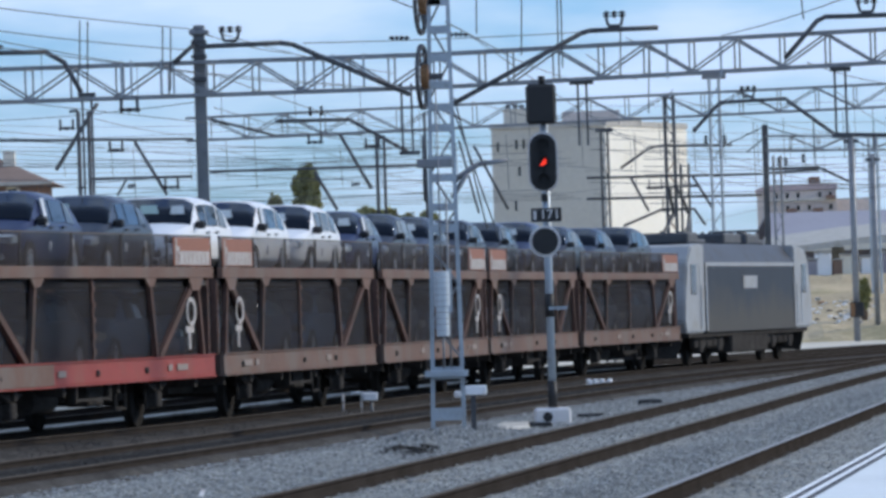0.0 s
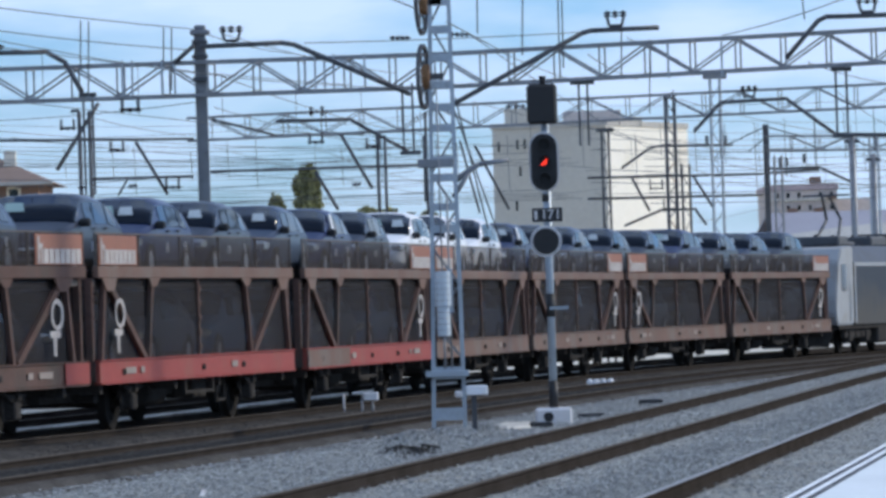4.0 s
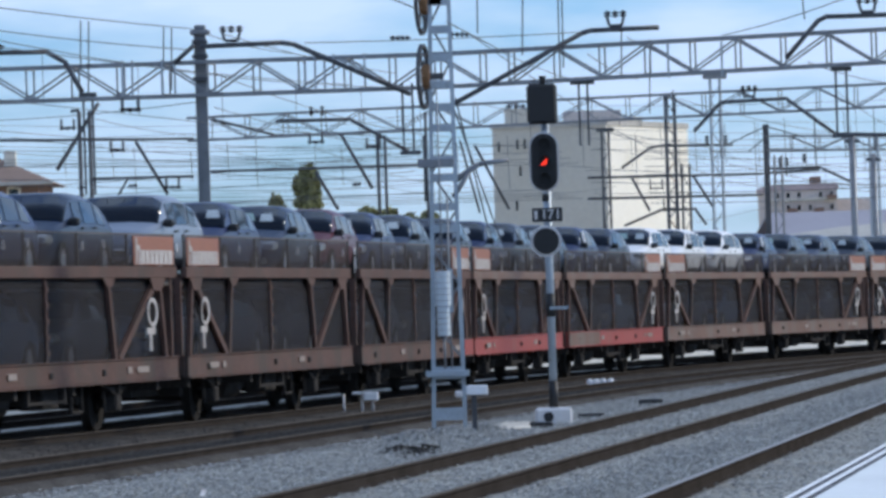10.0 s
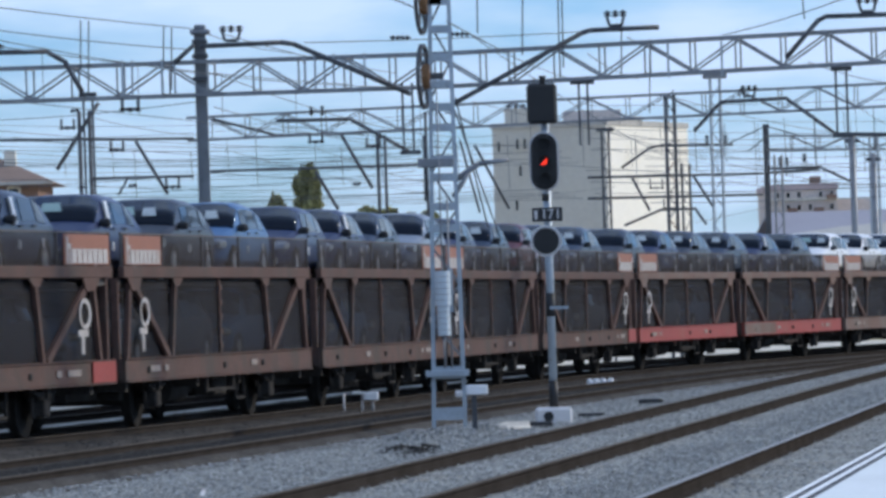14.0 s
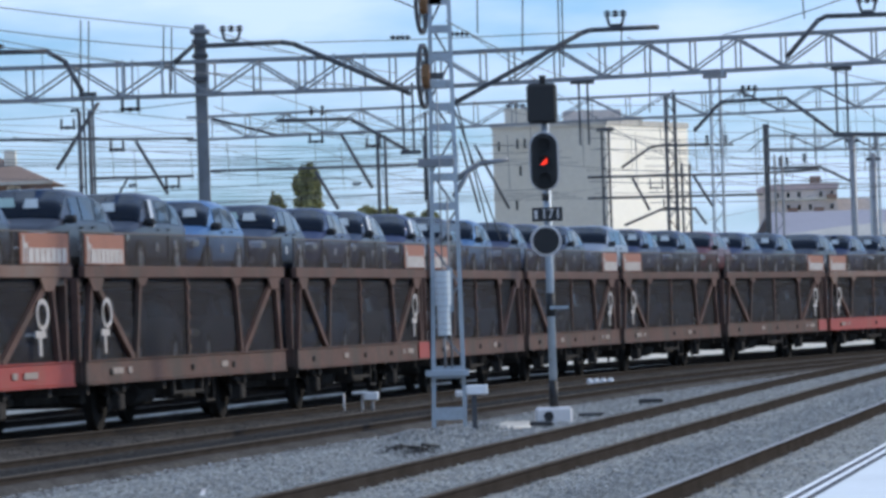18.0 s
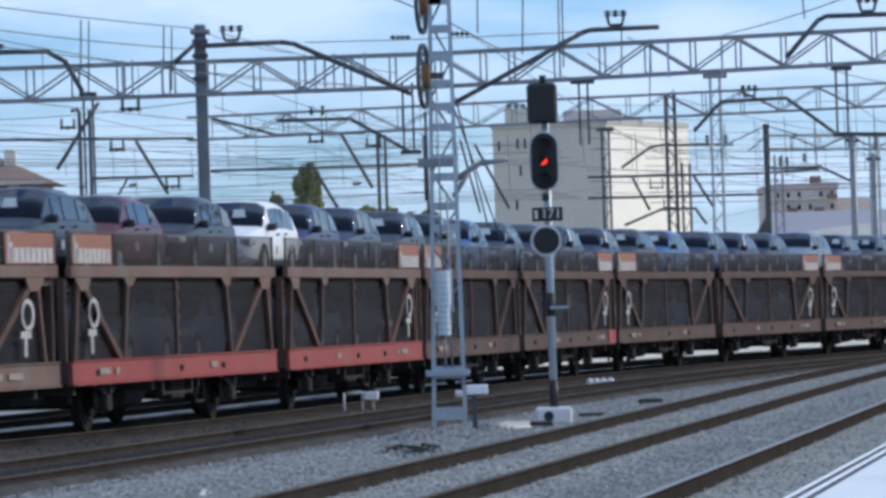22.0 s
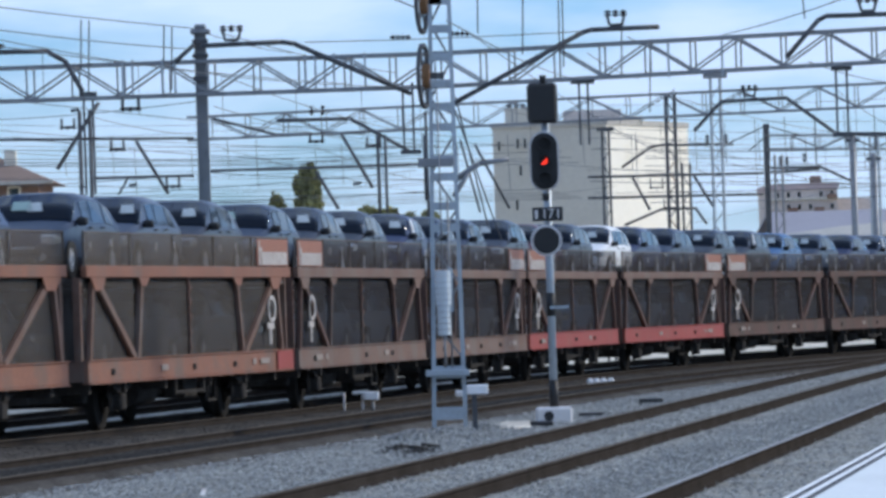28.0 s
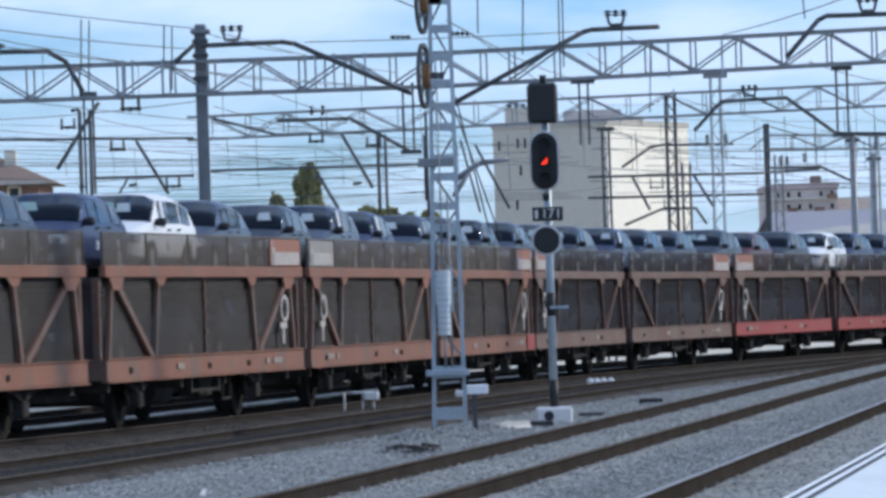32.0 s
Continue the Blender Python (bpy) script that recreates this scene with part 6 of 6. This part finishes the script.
# ---- small things beside the tracks ----
def small_things():
    d = thing("track_device", "white track-side box on two thin legs", "trackside box")
    y = 108.4
    for x in (-2.02, -1.66):
        bm = B()
        rod(bm, (x, y, -0.25), (x, y, 0.24), 0.022, 8)
        part("leg", bm, M_WHITE, d)
    bm = B()
    box(bm, -1.64, -1.34, y - 0.14, y + 0.14, 0.09, 0.25, 0.02)
    box(bm, -1.86, -1.60, y - 0.05, y + 0.05, 0.21, 0.26, 0.01)
    part("box", bm, M_BRIGHT, d)
    bm = B()
    rod(bm, (-1.46, y, -0.25), (-1.46, y, 0.09), 0.03, 8)
    part("pedestal", bm, M_STEEL, d)
    c = thing("cable_cabinet", "small pale cabinet on a dark post beside the mast", "cabinet")
    y = 88.3
    bm = B()
    box(bm, 0.30, 0.64, y - 0.12, y + 0.12, 0.43, 0.58, 0.015)
    part("cabinet", bm, M_BRIGHT, c)
    bm = B()
    box(bm, 0.38, 0.46, y - 0.05, y + 0.05, -0.3, 0.43)
    part("post", bm, M_STEELD, c)
    bm = B()
    box(bm, 0.12, 0.24, y - 0.1, y + 0.1, 0.40, 0.50, 0.02)
    part("junction", bm, M_WHITE, c)
    for x, y, w, h in ((4.06, 111.4, 0.24, 0.09), (2.56, 99.5, 0.24, 0.07), (1.55, 92.9, 0.2, 0.08)):
        t = thing("scrap_block", "dark scrap piece lying on the ballast", "scrap", "scrap on the ballast")
        bm = B()
        box(bm, x - w, x + w, y - 0.2, y + 0.2, -0.24, -0.2 + h, 0.03)
        part("lump", bm, M_BLACK, t)
    for x in (3.42, 3.58, 3.74, 3.92):
        t = thing("white_marker", "small white-painted marker stone by the track", "marker", "white marker stones")
        bm = B()
        bmesh.ops.create_icosphere(bm, subdivisions=2, radius=0.085, matrix=Matrix.Translation((x, 133.5, -0.04)) @ Matrix.Diagonal((1.0, 1.0, 1.15, 1)))
        part("stone", bm, M_BRIGHT, t)
    # trough of stones and old concrete round the mast foot
    rng2 = random.Random(3)
    for k in range(14):
        t = thing("concrete_lump", "broken pale concrete lump beside the mast foot", "rubble", "rubble by the mast")
        x, y = 0.3 + rng2.random() * 1.35, 89.5 + rng2.random() * 5
        if k > 9:
            x, y = -0.9 + rng2.random() * 0.9, 83.5 + rng2.random() * 2.5
        r = (0.08 + rng2.random() * 0.14) * (0.4 if k > 9 else 0.75)
        bm = B()
        bmesh.ops.create_icosphere(bm, subdivisions=1, radius=r, matrix=Matrix.Translation((x, y, -0.24)) @ Matrix.Diagonal((1.4, 1.0, 0.6, 1)))
        for v in bm.verts:
            v.co += Vector((rng2.uniform(-1, 1), rng2.uniform(-1, 1), rng2.uniform(-1, 1))) * r * 0.2
        part("lump", bm, M_CONCRETE, t)
    t = thing("concrete_slab", "low broken pale concrete slab between mast and signal", "slab")
    bm = B()
    plate(bm, [(0.62, 89.2, -0.25), (1.35, 91.6, -0.25), (1.42, 95.2, -0.25), (0.95, 95.0, -0.25), (0.70, 92.0, -0.25)], (0, 0, 1), 0.10)
    bmesh.ops.bevel(bm, geom=bm.edges[:], offset=0.03, segments=1, affect="EDGES")
    part("slab", bm, M_CONCRETE, t)
    # dark balks added for the shade and debris of a hollow
    for x, y, w in ((-0.62, 80.4, 0.11), (-0.40, 79.4, 0.13), (-0.27, 80.6, 0.09)):
        t = thing("hollow_shade_timber", "dark timber balk added for a shaded hollow with debris", "timber", "old timbers")
        bm = B()
        beam(bm, (x - w, y + 0.5, -0.18), (x + w, y - 0.5, -0.2), 0.10, 0.06)
        part("balk", bm, M_SLEEPER if x > -0.5 else M_BED, t)
    w = thing("white_scrap", "small white litter on the ballast", "litter")
    bm = B()
    plate(bm, [(-2.78, 61.6, -0.19), (-2.72, 61.6, -0.2), (-2.70, 61.7, -0.13), (-2.75, 61.7, -0.12)], (0, -1, 0.3), 0.01)
    part("scrap", bm, M_WHITE, w)


small_things()


# ---- buildings ----
def window_part(parent, x, y, z, w, h, nx, ny, frame_mat=None):
    """A recessed dark window in a wall whose outward normal is (nx, ny)."""
    t = Vector((-ny, nx, 0))
    n = Vector((nx, ny, 0))
    c = Vector((x, y, z))
    bm = B()
    plate(bm, [c - t * w / 2 - Vector((0, 0, h / 2)), c + t * w / 2 - Vector((0, 0, h / 2)), c + t * w / 2 + Vector((0, 0, h / 2)), c - t * w / 2 + Vector((0, 0, h / 2))], n, 0.02)
    win = part("window", bm, M_GLASS, parent)
    bm = B()
    for e in (-1, 1):
        beam(bm, c + t * e * w / 2 - Vector((0, 0, h / 2)), c + t * e * w / 2 + Vector((0, 0, h / 2)), 0.12, 0.12)
        beam(bm, c - t * w / 2 + Vector((0, 0, e * h / 2)), c + t * w / 2 + Vector((0, 0, e * h / 2)), 0.12, 0.12)
    part("window_frame", bm, frame_mat or M_CONCRETE, win)
    return win


def tower_block():
    t = thing("apartment_tower", "tall beige rendered tower block with few windows", "building")
    # corner nearest the camera, with one wall facing left-front and one right
    c = Vector((12.55, 420.0, 0))
    la, lb = Vector((-0.98, 0.2, 0)), Vector((0.42, 0.907, 0))
    A, Bl = 8.7, 16.2
    p1, p2 = c + la * A, c + lb * Bl
    p3 = p1 + lb * Bl
    bm = B()
    ring0 = [bm.verts.new((p.x, p.y, -1)) for p in (c, p2, p3, p1)]
    ring1 = [bm.verts.new((p.x, p.y, 15.7)) for p in (c, p2, p3, p1)]
    for i in range(1, 4):
        bm.faces.new((ring0[i], ring0[(i + 1) % 4], ring1[(i + 1) % 4], ring1[i]))
    bm.faces.new(ring1)
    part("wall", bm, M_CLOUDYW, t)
    # the end wall takes the paler copy, its sunlight painted in
    bm = B()
    plate(bm, [(c.x, c.y, -1), (p2.x, p2.y, -1), (p2.x, p2.y, 15.7), (c.x, c.y, 15.7)], (0.907, -0.42, 0), 0.05)
    part("end_wall", bm, M_LITWALL, t, "end wall in a paler tone for sunlight")
    bm = B()
    for q0, q1 in ((c, p1), (c, p2), (p1, p3), (p2, p3)):
        beam(bm, (q0.x, q0.y, 15.75), (q1.x, q1.y, 15.75), 0.3, 0.4)
    part("parapet", bm, M_CONCRETE, t)
    na, nb = Vector((-0.2, -0.98, 0)), Vector((0.907, -0.42, 0))
    for f, z in ((0.945, 14.2), (0.78, 14.35), (0.715, 14.35), (0.76, 12.3), (0.80, 9.7)):
        p = c + la * A * f * 1.0 + na * 0.01
        window_part(t, p.x, p.y, z, 0.30, 0.85, na.x, na.y, M_CLOUDYW)
    bm = B()
    q = c + la * A * 0.88 + lb * 2.0
    box(bm, q.x - 0.85, q.x + 0.85, q.y - 1, q.y + 2, 15.7, 17.1)
    part("roof_house", bm, M_CLOUDYW, t)
    bm = B()
    for k in range(3):
        box(bm, q.x - 0.7 + k * 0.55, q.x - 0.4 + k * 0.55, q.y - 0.6, q.y - 0.3, 17.1, 17.4)
    part("roof_vent", bm, M_BLACK, t)
    bm = B()
    q = c + la * A * 0.2 + lb * 3
    box(bm, q.x - 2.6, q.x + 1.7, q.y - 1, q.y + 3, 15.7, 16.75)
    part("roof_plant", bm, M_GREYW, t)
    q = c + lb * Bl * 0.5 + la * 2
    bm = B()
    box(bm, q.x - 1.3, q.x + 1.6, q.y - 2, q.y + 2, 15.7, 16.3)
    part("roof_plant", bm, M_CREAM, t)


tower_block()


def right_blocks():
    t = thing("apartment_block", "brownish brick apartment block with rows of windows", "building")
    bm = B()
    box(bm, 23.55, 28.45, 400, 414, -1, 9.75)
    box(bm, 28.45, 31.6, 404, 414, -1, 9.1)
    part("wall", bm, M_GREYW, t)
    bm = B()
    box(bm, 23.45, 28.55, 399.9, 414.1, 9.75, 10.2)
    part("roof_edge", bm, M_ROOFPINK, t)
    for z in (9.05, 7.95):
        bm = B()
        box(bm, 23.5, 28.5, 399.8, 400.0, z - 0.09, z + 0.09)
        part("floor_band", bm, M_CREAM, t)
    for k in range(6):
        for z in (9.4, 8.5):
            if (k * 5 + int(z)) % 4:
                window_part(t, 24.15 + k * 0.78, 399.99, z, 0.36, 0.5, 0, -1, M_GREYW)
    for k, z in ((1, 8.3), (3, 8.3), (4, 9.2)):
        bm = B()
        box(bm, 23.9 + k * 0.95, 24.6 + k * 0.95, 399.3, 400, z - 0.12, z + 0.16, 0.02)
        part("balcony", bm, M_BRICKW, t)
    bm = B()
    box(bm, 26.75, 27.45, 402, 404, 10.2, 10.75)
    part("roof_house", bm, M_BRICKW, t)
    s = thing("freight_shed", "long shed with lilac-grey cladding and pale roof edge", "building")
    bm = B()
    box(bm, 20.5, 48, 345, 370, -1, 5.2)
    part("wall", bm, M_SHED, s)
    bm = B()
    plate(bm, [(20.3, 344, 5.2), (49, 344, 5.2), (49, 358, 7.35), (20.9, 358, 7.35)], (0, 0, 1), 0.15)
    plate(bm, [(20.9, 358, 7.35), (49, 358, 7.35), (49, 371, 5.2), (20.3, 371, 5.2)], (0, 0, 1), 0.15)
    part("roof", bm, M_SHED, s)
    bm = B()
    box(bm, 20.2, 48.5, 343.6, 344.0, 4.85, 5.25)
    part("fascia", bm, M_CREAM, s)
    for k in range(7):
        bm = B()
        box(bm, 22 + k * 2.2, 23.1 + k * 2.2, 344.9, 345.02, 2.4, 3.8)
        part("window", bm, M_GLASS, s)
    # sloping viaduct ramp seen behind the line
    v = thing("ramp_wall", "pale sloping concrete ramp wall beyond the yard", "ramp")
    bm = B()
    plate(bm, [(19.3, 318, 4.85), (23.8, 318, 5.3), (31.0, 318, 5.85), (31.0, 334, 6.65), (23.8, 334, 6.15), (19.3, 334, 5.65)], (0, 0, -1), 0.35)
    part("deck", bm, M_CONCRETE, v)
    for x in (19.8, 23.2, 26.8):
        bm = B()
        box(bm, x - 0.3, x + 0.3, 325.5, 327, -0.5, 4.9)
        part("pier", bm, M_CONCRETE, v)


right_blocks()


def house():
    h = thing("house", "brick house with a brown tiled hip roof", "house")
    bm = B()
    box(bm, -26, -18.95, 262, 272, -0.5, 8.55)
    part("wall", bm, M_BRICKW, h)
    bm = B()
    base = [(-26.6, 261.3, 8.5), (-18.25, 261.3, 8.5), (-18.25, 272.6, 8.5), (-26.6, 272.6, 8.5)]
    ridge = [(-23.2, 267, 9.9), (-21.2, 267, 9.9)]
    v = [bm.verts.new(p) for p in base] + [bm.verts.new(p) for p in ridge]
    for q in ((0, 1, 5, 4), (1, 2, 5), (2, 3, 4, 5), (3, 0, 4), (3, 2, 1, 0)):
        bm.faces.new([v[i] for i in q])
    part("roof", bm, M_TILE, h)
    bm = B()
    box(bm, -26.7, -18.2, 261.1, 261.4, 8.40, 8.55)
    part("gutter", bm, M_CONCRETE, h)
    bm = B()
    box(bm, -20.75, -20.2, 265, 265.6, 9.2, 10.15)
    part("chimney", bm, M_CREAM, h)
    for x in (-21.4, -20.1):
        window_part(h, x, 261.99, 7.9, 0.55, 0.8, 0, -1, M_CREAM)


house()


# ---- trees ----
def leaves(bm, centre, radii, count, seed, size=0.16):
    r = random.Random(seed)
    for _ in range(count):
        while True:
            u = Vector((r.uniform(-1, 1), r.uniform(-1, 1), r.uniform(-1, 1)))
            if 0.25 < u.length < 1:
                break
        f = 0.75 + 0.35 * noise.noise(u * 2.3 + Vector((seed, 0, 0)))
        p = Vector(centre) + Vector((u.x * radii[0], u.y * radii[1], u.z * radii[2])) * f
        q = Euler((r.uniform(0, 6), r.uniform(0, 6), r.uniform(0, 6))).to_matrix()
        s = size * r.uniform(0.6, 1.4)
        vs = [bm.verts.new(p + q @ Vector(v)) for v in ((-s, 0, 0), (0, -s * 0.6, 0.1 * s), (s, 0, 0), (0, s * 0.6, 0.1 * s))]
        bm.faces.new(vs)


def tree(x, y, tall, radii, label, seed, count=2600, size=0.16, clumps=1, stack=1):
    t = thing("tree", label, "tree")
    bm = B()
    rod(bm, (x, y, -0.5), (x, y, tall - radii[2]), 0.22, 10, 0.12)
    rr = random.Random(seed)
    part("trunk", bm, M_BARK, t)
    bm = B()
    for k in range(7):
        a = rr.uniform(0, 6.28)
        z = tall - radii[2] * rr.uniform(0.7, 1.8)
        rod(bm, (x, y, z), (x + radii[0] * 0.7 * math.cos(a), y + radii[1] * 0.7 * math.sin(a), z + radii[2] * 0.5), 0.06, 6, 0.02)
    part("limbs", bm, M_BARK, t)
    bm = B()
    for k in range(clumps):
        f = (k + 0.5) / clumps - 0.5
        leaves(bm, (x + (0 if clumps == 1 else f * radii[0] * 2), y, tall - radii[2] + (0 if clumps == 1 else rr.uniform(-0.2, 0.2)) - 0.0), (radii[0] / (1 if clumps == 1 else clumps * 0.7), radii[1], radii[2]), count // clumps, seed + k, size)
    for k in range(1, stack):
        w = 1 + 0.12 * min(k, 2)
        leaves(bm, (x + rr.uniform(-0.08, 0.08), y, tall - radii[2] * (1 + 0.85 * k)), (radii[0] * w, radii[1] * w, radii[2]), count // stack, seed + 20 + k, size)
    part("crown", bm, M_LEAF, t)


tree(-5.50, 230, 8.2, (0.64, 0.64, 1.0), "tall narrow olive-green conifer beyond the train", 11, 9000, 0.11, stack=4)
tree(-6.85, 231, 7.1, (0.55, 0.55, 1.0), "small dark green tree beyond the train", 12, 1200, 0.10)
tree(-1.8, 236, 6.35, (1.7, 0.9, 0.6), "low olive-green tree row beyond the train", 13, 3600, 0.11, 4)
tree(19.95, 264, 3.0, (0.34, 0.34, 0.95), "dark green shrub beside the far mast", 14, 1500, 0.10)


def rise(y):
    """Height of the dry bank behind the tracks."""
    return float(np.interp(y, [258, 262, 272, 285, 300, 340], [-0.4, 0.55, 1.9, 2.5, 3.15, 3.5]))


def far_yard():
    rng3 = random.Random(21)
    for k in range(90):
        pale = rng3.random() < 0.68
        t = thing("rubble_block", "broken pale concrete block on the dry bank" if pale else "dark rusty scrap block on the dry bank", "rubble", "rubble on the dry bank")
        y = 262.6 + 9 * rng3.random()
        x = (17.3 + 3.2 * rng3.random()) * y / 262
        r = 0.035 + 0.10 * rng3.random() ** 2
        bm = B()
        bmesh.ops.create_icosphere(bm, subdivisions=1, radius=r)
        for v in bm.verts:
            v.co = Vector((v.co.x * 1.5, v.co.y * 1.2, v.co.z * 0.8)) * rng3.uniform(0.75, 1.2)
        ob = part("block", bm, M_BRIGHT if pale and k % 2 else M_CONCRETE if pale else M_RUST if k % 5 == 0 else M_UNDER, t)
        t.location = (x, y, rise(y) + r * 0.3)
    for x, w, h, material in ((19.2, 0.5, 1.0, M_CREAM), (20.05, 0.34, 0.75, M_SHED), (20.7, 0.42, 1.1, M_BRIGHT), (21.45, 0.3, 0.7, M_BRICKW), (22.1, 0.45, 0.95, M_CREAM), (23.2, 0.5, 0.8, M_BRIGHT), (24.3, 0.4, 1.0, M_SHED)):
        t = thing("storage_box", "weathered box standing on the bank below the ramp", "storage box", "boxes below the ramp")
        bm = B()
        box(bm, x - w, x + w, 302.0, 303.2, 3.1, 3.25 + h, 0.06)
        part("box_body", bm, material, t)
        bm = B()
        box(bm, x - w - 0.04, x + w + 0.04, 301.9, 303.3, 3.25 + h, 3.33 + h, 0.02)
        part("lid", bm, M_CONCRETE, t)
    b = thing("yard_bank", "dry ochre earth bank behind the tracks", "bank")
    bm = B()
    xs = [14 + i * 0.75 for i in range(48)]
    prof = [258, 260, 262, 264, 266, 268, 270, 273, 276, 280, 285, 290, 300, 320, 340]
    grid = [[bm.verts.new((x, yy, rise(yy) + 0.12 * noise.noise(Vector((x * 0.8, yy * 0.2, 0))))) for yy in prof] for x in xs]
    for i in range(len(xs) - 1):
        for j in range(len(prof) - 1):
            bm.faces.new((grid[i][j], grid[i + 1][j], grid[i + 1][j + 1], grid[i][j + 1]))
    part("slope", bm, M_GROUND, b)


far_yard()

motions()
